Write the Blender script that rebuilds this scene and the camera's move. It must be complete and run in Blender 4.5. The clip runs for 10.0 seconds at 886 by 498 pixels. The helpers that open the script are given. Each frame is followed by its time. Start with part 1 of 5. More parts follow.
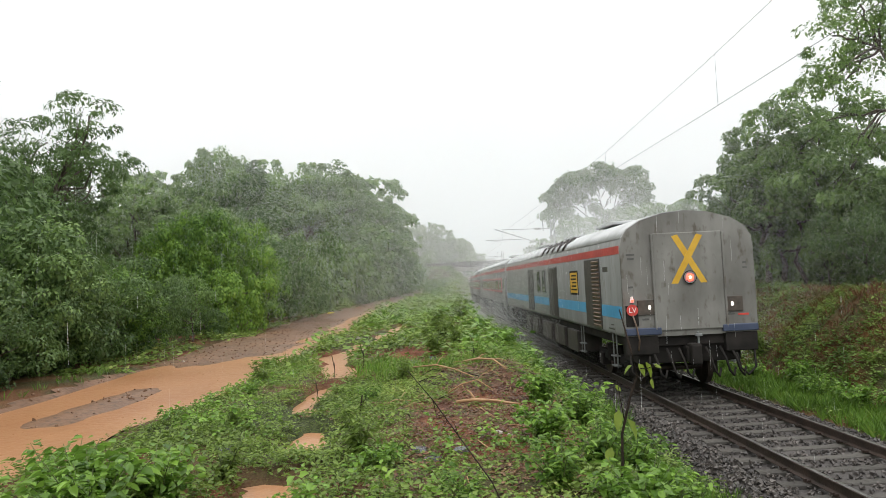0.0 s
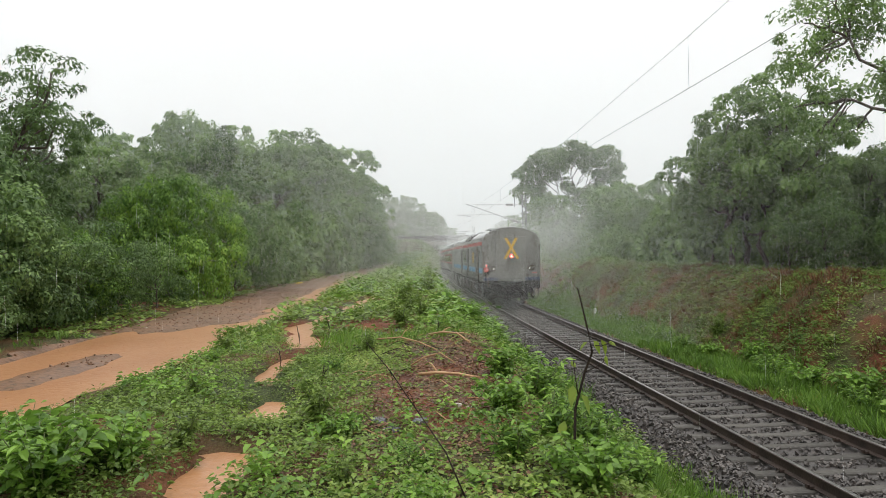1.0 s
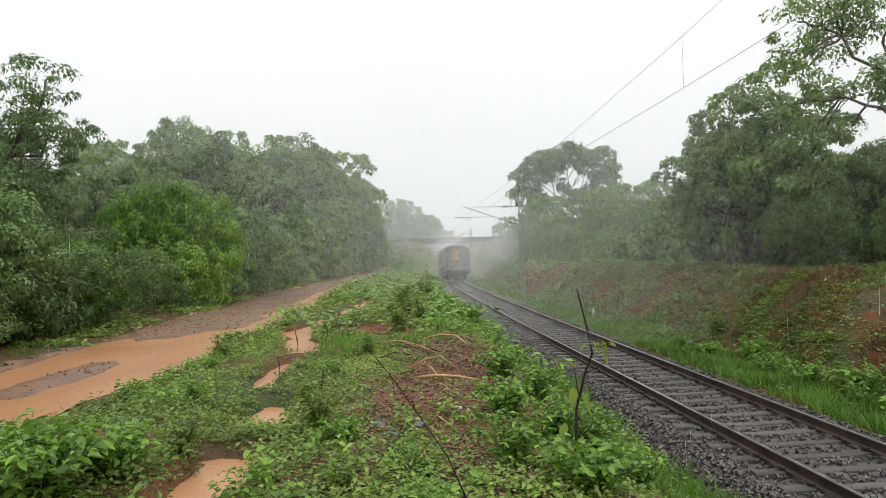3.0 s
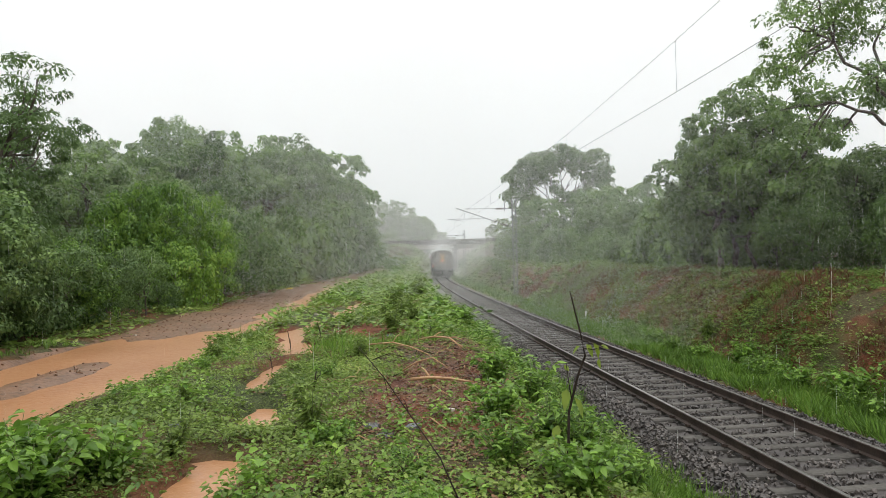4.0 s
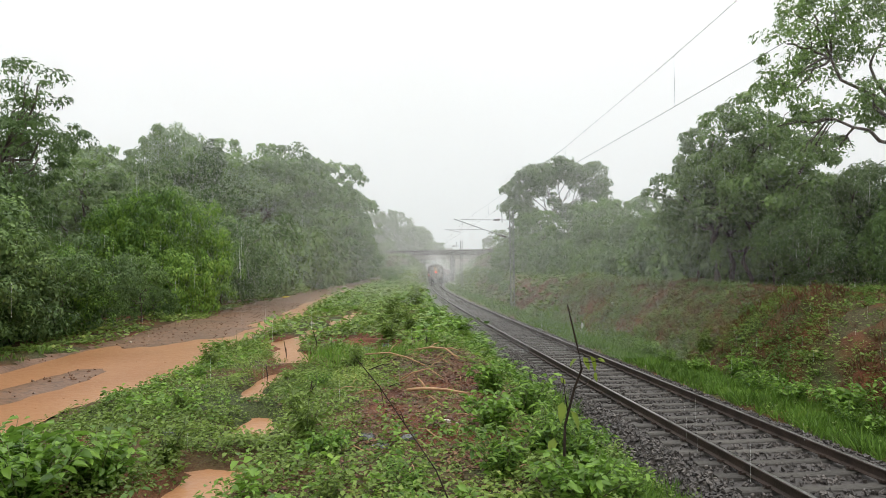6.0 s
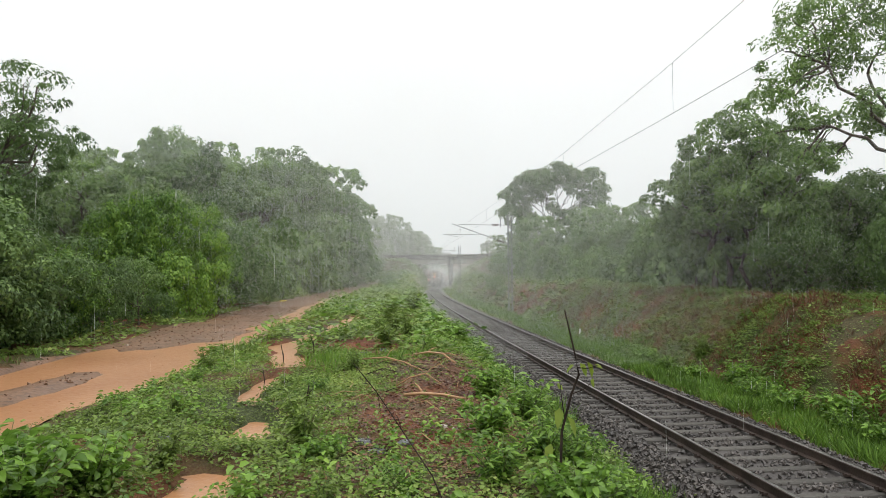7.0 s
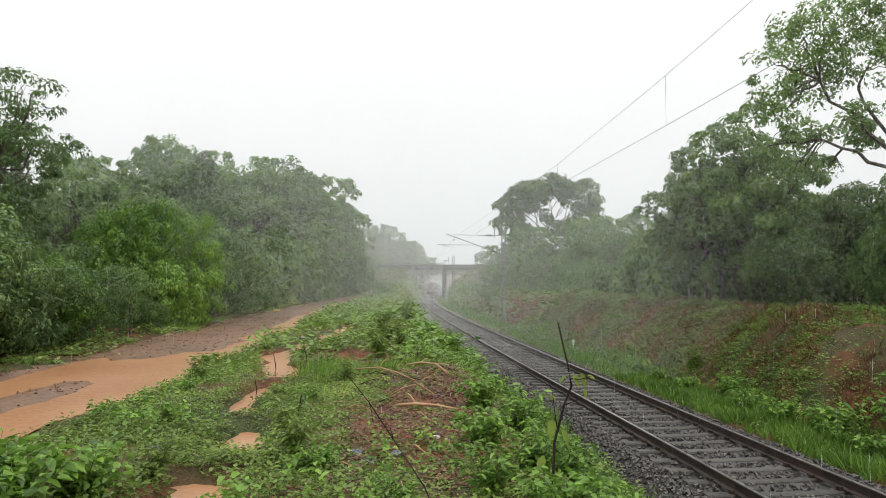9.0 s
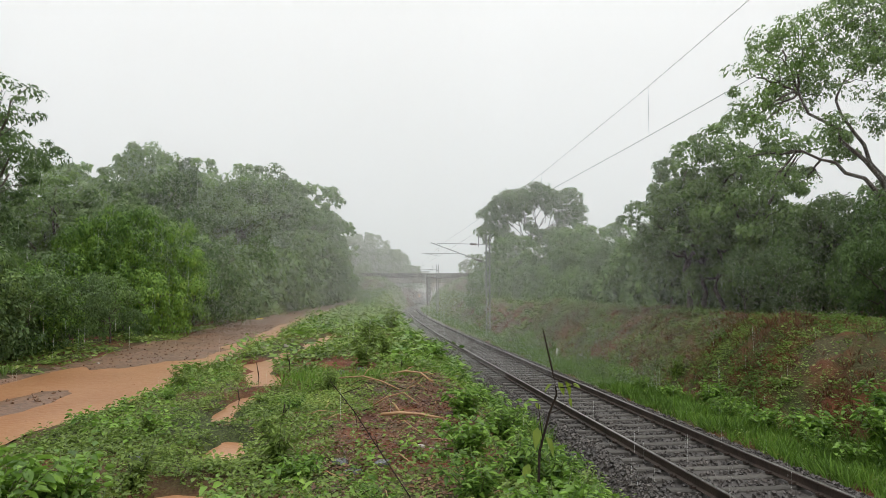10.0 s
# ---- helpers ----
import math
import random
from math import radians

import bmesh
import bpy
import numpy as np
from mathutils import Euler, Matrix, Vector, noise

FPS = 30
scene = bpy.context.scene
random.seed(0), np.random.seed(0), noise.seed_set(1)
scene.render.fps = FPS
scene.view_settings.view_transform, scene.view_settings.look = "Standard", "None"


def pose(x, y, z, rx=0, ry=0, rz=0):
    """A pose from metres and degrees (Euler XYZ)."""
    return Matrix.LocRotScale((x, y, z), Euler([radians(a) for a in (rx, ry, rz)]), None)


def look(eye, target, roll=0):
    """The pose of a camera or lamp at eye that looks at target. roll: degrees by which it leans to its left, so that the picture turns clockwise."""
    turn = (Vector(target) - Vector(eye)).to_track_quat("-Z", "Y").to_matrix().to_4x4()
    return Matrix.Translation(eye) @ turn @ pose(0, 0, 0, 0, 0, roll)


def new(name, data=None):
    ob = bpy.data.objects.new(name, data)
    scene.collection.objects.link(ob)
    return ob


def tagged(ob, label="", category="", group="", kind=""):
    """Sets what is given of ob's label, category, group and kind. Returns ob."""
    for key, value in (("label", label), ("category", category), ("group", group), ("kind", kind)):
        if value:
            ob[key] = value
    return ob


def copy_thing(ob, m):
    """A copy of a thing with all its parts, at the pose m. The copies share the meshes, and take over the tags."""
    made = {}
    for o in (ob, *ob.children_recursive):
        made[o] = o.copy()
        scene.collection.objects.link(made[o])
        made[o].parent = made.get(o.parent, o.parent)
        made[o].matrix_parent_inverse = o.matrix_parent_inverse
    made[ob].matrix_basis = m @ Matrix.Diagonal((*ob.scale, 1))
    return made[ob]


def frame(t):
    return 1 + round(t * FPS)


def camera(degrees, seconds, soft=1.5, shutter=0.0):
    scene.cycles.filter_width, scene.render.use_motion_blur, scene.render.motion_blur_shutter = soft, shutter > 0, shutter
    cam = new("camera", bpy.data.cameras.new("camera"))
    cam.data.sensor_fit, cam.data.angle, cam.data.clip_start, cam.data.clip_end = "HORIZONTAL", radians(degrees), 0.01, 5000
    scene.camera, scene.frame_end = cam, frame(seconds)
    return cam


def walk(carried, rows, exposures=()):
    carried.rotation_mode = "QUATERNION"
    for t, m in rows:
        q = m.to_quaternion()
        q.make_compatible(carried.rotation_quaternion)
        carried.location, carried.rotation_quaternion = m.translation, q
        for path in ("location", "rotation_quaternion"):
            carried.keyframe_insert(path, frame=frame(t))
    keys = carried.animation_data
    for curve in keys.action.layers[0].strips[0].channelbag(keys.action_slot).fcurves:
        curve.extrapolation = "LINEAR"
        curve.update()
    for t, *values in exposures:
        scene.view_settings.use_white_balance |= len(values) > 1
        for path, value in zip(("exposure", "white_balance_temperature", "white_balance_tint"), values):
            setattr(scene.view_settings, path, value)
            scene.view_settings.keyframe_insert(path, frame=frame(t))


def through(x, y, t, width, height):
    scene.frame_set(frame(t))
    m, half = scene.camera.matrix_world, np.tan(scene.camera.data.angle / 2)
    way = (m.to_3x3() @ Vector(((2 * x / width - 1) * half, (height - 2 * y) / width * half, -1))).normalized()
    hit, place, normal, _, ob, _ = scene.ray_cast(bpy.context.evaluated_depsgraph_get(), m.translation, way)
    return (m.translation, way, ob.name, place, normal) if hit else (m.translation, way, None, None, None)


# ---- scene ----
cam = camera(68.0, 10.0, soft=0.65)

PATH = [
    (0.0, pose(-0.037, 0.029, 2.988, 92.74, 2.68, 5.74)),
    (0.2, pose(-0.031, 0.028, 2.990, 91.92, 2.18, 8.79)),
    (0.4, pose(-0.025, 0.027, 2.991, 91.48, 1.69, 9.51)),
    (0.5, pose(-0.022, 0.027, 2.992, 91.24, 1.44, 9.84)),
    (0.6, pose(-0.012, 0.026, 2.991, 91.05, 1.40, 10.17)),
    (0.7, pose(-0.002, 0.025, 2.991, 90.79, 1.31, 9.75)),
    (0.8, pose(0.008, 0.023, 2.990, 90.45, 1.20, 6.94)),
    (0.9, pose(0.018, 0.022, 2.990, 90.36, 1.10, 3.98)),
    (1.0, pose(0.027, 0.021, 2.989, 90.35, 1.02, 3.22)),
    (1.25, pose(0.027, 0.022, 2.990, 91.04, 1.20, 2.30)),
    (1.5, pose(0.027, 0.023, 2.992, 91.20, 1.40, 3.19)),
    (1.75, pose(0.023, 0.022, 2.990, 91.54, 1.52, 3.40)),
    (2.0, pose(0.019, 0.020, 2.989, 91.19, 1.65, 4.63)),
    (2.2, pose(0.019, 0.026, 2.988, 91.00, 1.75, 3.55)),
    (2.5, pose(0.018, 0.034, 2.986, 90.57, 1.93, 3.22)),
    (4.0, pose(0.012, 0.021, 2.994, 90.70, 1.50, 2.36)),
    (4.5, pose(0.002, 0.017, 2.994, 90.88, 1.28, 2.70)),
    (5.0, pose(0.006, 0.010, 2.993, 91.25, 1.11, 2.10)),
    (5.5, pose(0.004, 0.011, 2.996, 91.50, 0.90, 2.06)),
    (7.0, pose(0.008, 0.008, 3.002, 92.01, 0.39, 1.93)),
    (7.5, pose(0.008, -0.002, 3.002, 92.51, 0.25, 1.74)),
    (8.0, pose(0.006, 0.003, 2.997, 92.71, 0.05, 1.55)),
    (8.5, pose(0.005, 0.002, 3.003, 92.73, 0.07, 1.73)),
    (9.0, pose(0.011, -0.001, 3.003, 92.89, 0.09, 1.39)),
    (9.5, pose(0.004, -0.001, 3.004, 93.34, 0.04, 0.37)),
    (10.0, pose(0.000, -0.000, 3.000, 93.64, 0.00, -0.00)),
]
walk(cam, PATH, [(0.0, 0.07), (0.6, 0.0), (2.5, 0.01), (9.0, 0.0), (9.5, -0.14), (10.0, -0.19)])

# ---- light: rain-heavy overcast sky ----
world = bpy.data.worlds.new("overcast_sky")
scene.world = world
world.use_nodes = True
wn = world.node_tree.nodes
wl = world.node_tree.links
wn.clear()
w_out = wn.new("ShaderNodeOutputWorld")
w_bg = wn.new("ShaderNodeBackground")
w_sky = wn.new("ShaderNodeTexSky")
w_sky.sky_type = "NISHITA"
w_sky.sun_disc = False
w_sky.sun_elevation = radians(62)
w_sky.sun_rotation = radians(20)
w_geo = wn.new("ShaderNodeTexCoord")
w_sep = wn.new("ShaderNodeSeparateXYZ")
w_ramp = wn.new("ShaderNodeValToRGB")
w_ramp.color_ramp.elements[0].position = 0.0
w_ramp.color_ramp.elements[0].color = (0.60, 0.64, 0.65, 1)
w_ramp.color_ramp.elements[1].position = 0.55
w_ramp.color_ramp.elements[1].color = (1.08, 1.085, 1.085, 1)
w_noise = wn.new("ShaderNodeTexNoise")
w_noise.inputs["Scale"].default_value = 1.6
w_noise.inputs["Detail"].default_value = 3
w_var = wn.new("ShaderNodeMapRange")
w_var.inputs["To Min"].default_value = 0.97
w_var.inputs["To Max"].default_value = 1.03
w_mul = wn.new("ShaderNodeMix")
w_mul.data_type, w_mul.blend_type = "RGBA", "MULTIPLY"
w_mul.inputs["Factor"].default_value = 1.0
w_scale = wn.new("ShaderNodeVectorMath")
w_scale.operation = "SCALE"
w_scale.inputs["Scale"].default_value = 0.08
w_mix = wn.new("ShaderNodeMix")
w_mix.data_type = "RGBA"
w_mix.inputs["Factor"].default_value = 0.96      # cloud cover
wl.new(w_geo.outputs["Generated"], w_sep.inputs[0])
wl.new(w_sep.outputs["Z"], w_ramp.inputs[0])
wl.new(w_geo.outputs["Generated"], w_noise.inputs["Vector"])
wl.new(w_noise.outputs["Fac"], w_var.inputs["Value"])
wl.new(w_ramp.outputs[0], w_mul.inputs["A"])
wl.new(w_var.outputs[0], w_mul.inputs["B"])
wl.new(w_sky.outputs[0], w_scale.inputs[0])
wl.new(w_scale.outputs[0], w_mix.inputs["A"])
wl.new(w_mul.outputs["Result"], w_mix.inputs["B"])
wl.new(w_mix.outputs["Result"], w_bg.inputs["Color"])
w_bg.inputs["Strength"].default_value = 1.46
wl.new(w_bg.outputs[0], w_out.inputs[0])
sun = new("sun", bpy.data.lights.new("sun", "SUN"))
sun.data.energy, sun.data.angle, sun.data.color = 1.5, radians(60), (1, 0.985, 0.95)
sun.matrix_world = look((0, 0, 50), (-6, 16, 0))
scene.cycles.transparent_max_bounces = 24

# ---- the plan ----
RNG = np.random.default_rng(7)


def xc(y):
    """The track's centre line."""
    return 6.467 - 0.13884 * y + 3.005e-4 * y * y + 1.55e-7 * y ** 3


def zr(y):
    """Height of the rail heads."""
    y = np.clip(y, 0, 330)
    return -4.764e-5 * y * y + 5.16e-8 * y ** 3


def track_x(y):
    return np.where(np.asarray(y, float) < 330, xc(np.minimum(y, 330)), xc(330.0) + 0.11 * (np.asarray(y, float) - 330))


def step(a, b, v):
    t = np.clip((v - a) / (b - a), 0, 1)
    return t * t * (3 - 2 * t)


def lattice(ix, iy, seed):
    h = (ix.astype(np.int64) * 374761393 + iy.astype(np.int64) * 668265263 + seed * 1442695041) & 0x7FFFFFFF
    h = ((h ^ (h >> 13)) * 1274126177) & 0x7FFFFFFF
    return ((h ^ (h >> 16)) & 0xFFFF) / 65535.0


def vnoise(x, y, scale, seed=0):
    """Smooth value noise, 0 to 1."""
    x, y = np.asarray(x, float) / scale, np.asarray(y, float) / scale
    ix, iy = np.floor(x), np.floor(y)
    fx, fy = x - ix, y - iy
    fx, fy = fx * fx * (3 - 2 * fx), fy * fy * (3 - 2 * fy)
    a, b = lattice(ix, iy, seed), lattice(ix + 1, iy, seed)
    c, d = lattice(ix, iy + 1, seed), lattice(ix + 1, iy + 1, seed)
    return (a * (1 - fx) + b * fx) * (1 - fy) + (c * (1 - fx) + d * fx) * fy


ROAD_Y = [-40, 0, 9, 16, 21, 30, 45, 60, 90, 150]
ROAD_X = [-5.4, -5.9, -6.1, -6.6, -7.1, -8.2, -9.2, -10.3, -12.5, -20]
RILL_Y = [2, 5.0, 6.3, 7.0, 8.9, 11.6, 13, 15, 17.5, 21.5, 25]
RILL_X = [-1.7, -1.92, -2.13, -2.24, -2.70, -3.35, -3.72, -3.9, -3.85, -3.85, -4.0]
RILL_BARS = (5.65, 7.5, 10.4)
ROAD_WATER, RILL_WATER = 1.368, 1.385


def road_u(x, y):
    return x - np.interp(y, ROAD_Y, ROAD_X) + 0.5 * (vnoise(x * 0, y, 3.1, 5) - 0.5)


def rill_u(x, y):
    return x - np.interp(y, RILL_Y, RILL_X) + 0.5 * (vnoise(x * 0, y, 1.3, 6) - 0.5) + 0.22 * (vnoise(x, y, 0.35, 7) - 0.5)


def rill_depth(x, y):
    width = 0.10 + 0.03 * step(10.5, 14, y) + (0.12 + 0.14 * step(10, 14, y)) * vnoise(x * 0, y, 1.1, 9)
    gaps = np.ones_like(y)
    for a in RILL_BARS:
        gaps = gaps * step(0.12, 0.42, np.abs(y - a))
    return step(width + 0.16, width * 0.6, np.abs(rill_u(x, y))) * step(27, 22, y) * gaps


def ground_z(x, y):
    x, y = np.asarray(x, float), np.asarray(y, float)
    u = x - track_x(y)
    base = zr(y) - 0.52
    left = 1.47 + 0.9 * step(60, 170, y) + 1.6 * step(-13, -45, x)
    right = 1.95 + 0.7 * step(8, 25, u) + 3 * step(25, 90, u) + 0.35 * (vnoise(x, y, 9, 2) - 0.5)
    edge = 0.7 * (vnoise(x, y, 4.0, 3) - 0.5)
    toe = 4.1 + edge
    z = np.where(u < 0, base + (left - base) * step(-2.1, -5.2 + edge, u), base + (right - base) * step(toe, toe + 3.4, u) ** 0.8)
    z = z - 0.16 * np.exp(-((u - 3.9 - edge) / 0.5) ** 2)
    rough = step(1.9, 2.6, np.abs(u))
    z = z + rough * (0.10 * (vnoise(x, y, 1.7, 11) - 0.5) + 0.07 * (vnoise(x, y, 0.6, 12) - 0.5) + 0.04 * (vnoise(x, y, 0.22, 13) - 0.5))
    slope = step(4.3, 5.2, u) * step(8.6, 7.4, u)
    z = z + slope * (0.5 * (vnoise(x, y, 1.5, 14) - 0.5) + 0.22 * (vnoise(x, y, 0.5, 15) - 0.5))
    z = z + 0.16 * np.exp(-(((x + 0.1) / 1.3) ** 2 + ((y - 9.5) / 3.5) ** 2))
    # road bed, worn down, with ruts and a gravelly crown
    r = road_u(x, y)
    bed = 1.325 + 0.9 * step(60, 170, y) + 0.05 * (vnoise(x, y, 2.3, 21) - 0.55) + 0.045 * (vnoise(x * 1.6, y * 0.5, 0.9, 22) - 0.5) + 0.02 * (vnoise(x, y, 0.25, 23) - 0.5)
    bed = bed + 0.11 * np.exp(-((r + 0.15) / 0.5) ** 2 - ((y - 9.3) / 1.7) ** 2) + (0.035 + 0.06 * step(0.9, 0.3, r)) * step(13.5, 18, y)
    bed = bed + 0.05 * np.exp(-((r + 0.9) / 0.5) ** 2) * step(11, 14, y)
    on = step(1.75, 1.35, np.abs(r))
    z = z * (1 - on) + bed * on
    z = z - 0.17 * rill_depth(x, y) * (z > 1.2)
    # embankments that carry the road bridge
    bank = step(13, 7, np.abs(y - 181)) * np.maximum(step(-10.8, -17, x), step(-3.6, 7, x))
    z = z + (6.3 - z) * bank
    z = z + 8.5 * step(6, 18, np.abs(u)) * step(205, 250, y)
    return z


# ---- mesh tools ----
def mesh_of(name, verts, faces, material, smooth=False):
    me = bpy.data.meshes.new(name)
    me.from_pydata(verts, [], faces)
    me.materials.append(material)
    if smooth:
        me.shade_smooth()
    return me


def quads(name, v, material):
    """A mesh of separate quads, v of shape n, 4, 3."""
    n = len(v)
    me = bpy.data.meshes.new(name)
    me.vertices.add(4 * n)
    me.vertices.foreach_set("co", np.ascontiguousarray(v, dtype=np.float32).ravel())
    me.loops.add(4 * n)
    me.loops.foreach_set("vertex_index", np.arange(4 * n, dtype=np.int32))
    me.polygons.add(n)
    me.polygons.foreach_set("loop_start", np.arange(0, 4 * n, 4, dtype=np.int32))
    me.update(calc_edges=True)
    me.materials.append(material)
    return me


def leaves6(name, v, material):
    """A mesh of leaves of six corners folded along the rib, v of shape n, 6, 3."""
    n = len(v)
    k = 6 * np.arange(n, dtype=np.int32)[:, None]
    me = bpy.data.meshes.new(name)
    me.vertices.add(6 * n)
    me.vertices.foreach_set("co", np.ascontiguousarray(v, dtype=np.float32).ravel())
    me.loops.add(8 * n)
    me.loops.foreach_set("vertex_index", (k + np.array([0, 1, 2, 3, 0, 3, 4, 5], np.int32)).ravel())
    me.polygons.add(2 * n)
    me.polygons.foreach_set("loop_start", np.arange(0, 8 * n, 4, dtype=np.int32))
    me.update(calc_edges=True)
    me.materials.append(material)
    return me


def part(name, bm, material, parent, label=""):
    me = bpy.data.meshes.new(name)
    bm.to_mesh(me)
    bm.free()
    me.materials.append(material)
    ob = new(name, me)
    ob.parent = parent
    return tagged(ob, label)


def part_mesh(name, me, parent, label=""):
    ob = new(name, me)
    ob.parent = parent
    return tagged(ob, label)


def box(bm, c, size, bevel=0.0, turn=None):
    m = Matrix.Translation(c) @ (turn.to_4x4() if turn else Matrix()) @ Matrix.Diagonal((*size, 1))
    r = bmesh.ops.create_cube(bm, size=1, matrix=m)
    if bevel:
        edges = list({e for v in r["verts"] for e in v.link_edges})
        bmesh.ops.bevel(bm, geom=edges, offset=bevel, segments=2, affect="EDGES", profile=0.5)


def rod(bm, a, b, r0, r1=None, seg=8):
    a, b = Vector(a), Vector(b)
    r1 = r0 if r1 is None else r1
    d = b - a
    m = Matrix.Translation((a + b) / 2) @ d.to_track_quat("Z", "Y").to_matrix().to_4x4()
    bmesh.ops.create_cone(bm, cap_ends=True, segments=seg, radius1=r0, radius2=r1, depth=d.length, matrix=m)


def pipe(bm, pts, radii, seg=8):
    """A tapered tube through points."""
    rings = []
    pts = [Vector(p) for p in pts]
    for i, p in enumerate(pts):
        d = (pts[min(i + 1, len(pts) - 1)] - pts[max(i - 1, 0)]).normalized()
        q = d.to_track_quat("Z", "Y")
        ring = []
        for k in range(seg):
            a = 2 * math.pi * k / seg
            ring.append(bm.verts.new(p + q @ Vector((math.cos(a) * radii[i], math.sin(a) * radii[i], 0))))
        rings.append(ring)
    for a, b in zip(rings, rings[1:]):
        for k in range(seg):
            f = bm.faces.new((a[k], a[(k + 1) % seg], b[(k + 1) % seg], b[k]))
            f.smooth = True
    bm.faces.new(rings[0][::-1])
    bm.faces.new(rings[-1])


def thing(name, x, y, z, label, category, group="", rz=0):
    e = new(name)
    e.matrix_basis = pose(x, y, z, 0, 0, rz)
    e.empty_display_size = 0.2
    return tagged(e, label, category, group)


# ---- materials ----
def mat(name):
    m = bpy.data.materials.new(name)
    m.use_nodes = True
    nt = m.node_tree
    return m, nt, nt.nodes["Principled BSDF"]


def surface(name, c1, c2, scale, rough=(0.5, 0.8), bump=0.3, metal=0.0, fine=8.0, c3=None, spots=0.6, spec=0.5, island=0.0, stretch=None):
    """Two colours mixed by a broad noise, a third in stains, a fine noise in gloss and relief."""
    m, nt, p = mat(name)
    n, l = nt.nodes, nt.links
    tc = n.new("ShaderNodeTexCoord")
    a = n.new("ShaderNodeTexNoise")
    a.inputs["Scale"].default_value, a.inputs["Detail"].default_value = scale, 6
    b = n.new("ShaderNodeTexNoise")
    b.inputs["Scale"].default_value, b.inputs["Detail"].default_value = scale * fine, 5
    src = tc.outputs["Object"]
    if stretch:
        mp = n.new("ShaderNodeVectorMath")
        mp.operation = "MULTIPLY"
        mp.inputs[1].default_value = stretch
        l.new(src, mp.inputs[0])
        src = mp.outputs[0]
    for t in (a, b):
        l.new(src, t.inputs["Vector"])
    r = n.new("ShaderNodeValToRGB")
    r.color_ramp.elements[0].position, r.color_ramp.elements[1].position = 0.35, 0.65
    r.color_ramp.elements[0].color, r.color_ramp.elements[1].color = (*c1, 1), (*c2, 1)
    l.new(a.outputs["Fac"], r.inputs[0])
    col = r.outputs[0]
    if c3:
        k = n.new("ShaderNodeMapRange")
        k.inputs["From Min"].default_value, k.inputs["From Max"].default_value = spots, spots + 0.15
        l.new(b.outputs["Fac"], k.inputs["Value"])
        x = n.new("ShaderNodeMix")
        x.data_type = "RGBA"
        l.new(k.outputs[0], x.inputs["Factor"])
        l.new(col, x.inputs["A"])
        x.inputs["B"].default_value = (*c3, 1)
        col = x.outputs["Result"]
    if island:
        g = n.new("ShaderNodeNewGeometry")
        oi = n.new("ShaderNodeObjectInfo")
        ad = n.new("ShaderNodeMath")
        ad.operation = "ADD"
        l.new(g.outputs["Random Per Island"], ad.inputs[0])
        l.new(oi.outputs["Random"], ad.inputs[1])
        fr = n.new("ShaderNodeMath")
        fr.operation = "FRACT"
        l.new(ad.outputs[0], fr.inputs[0])
        k = n.new("ShaderNodeMapRange")
        k.inputs["To Min"].default_value, k.inputs["To Max"].default_value = 1 - island, 1 + island
        l.new(fr.outputs[0], k.inputs["Value"])
        x = n.new("ShaderNodeVectorMath")
        x.operation = "SCALE"
        l.new(col, x.inputs[0])
        l.new(k.outputs[0], x.inputs["Scale"])
        col = x.outputs[0]
    l.new(col, p.inputs["Base Color"])
    k = n.new("ShaderNodeMapRange")
    k.inputs["To Min"].default_value, k.inputs["To Max"].default_value = rough
    l.new(b.outputs["Fac"], k.inputs["Value"])
    l.new(k.outputs[0], p.inputs["Roughness"])
    p.inputs["Metallic"].default_value = metal
    p.inputs["Specular IOR Level"].default_value = spec
    if bump:
        bp = n.new("ShaderNodeBump")
        bp.inputs["Strength"].default_value, bp.inputs["Distance"].default_value = bump, 0.02
        l.new(b.outputs["Fac"], bp.inputs["Height"])
        l.new(bp.outputs[0], p.inputs["Normal"])
    return m


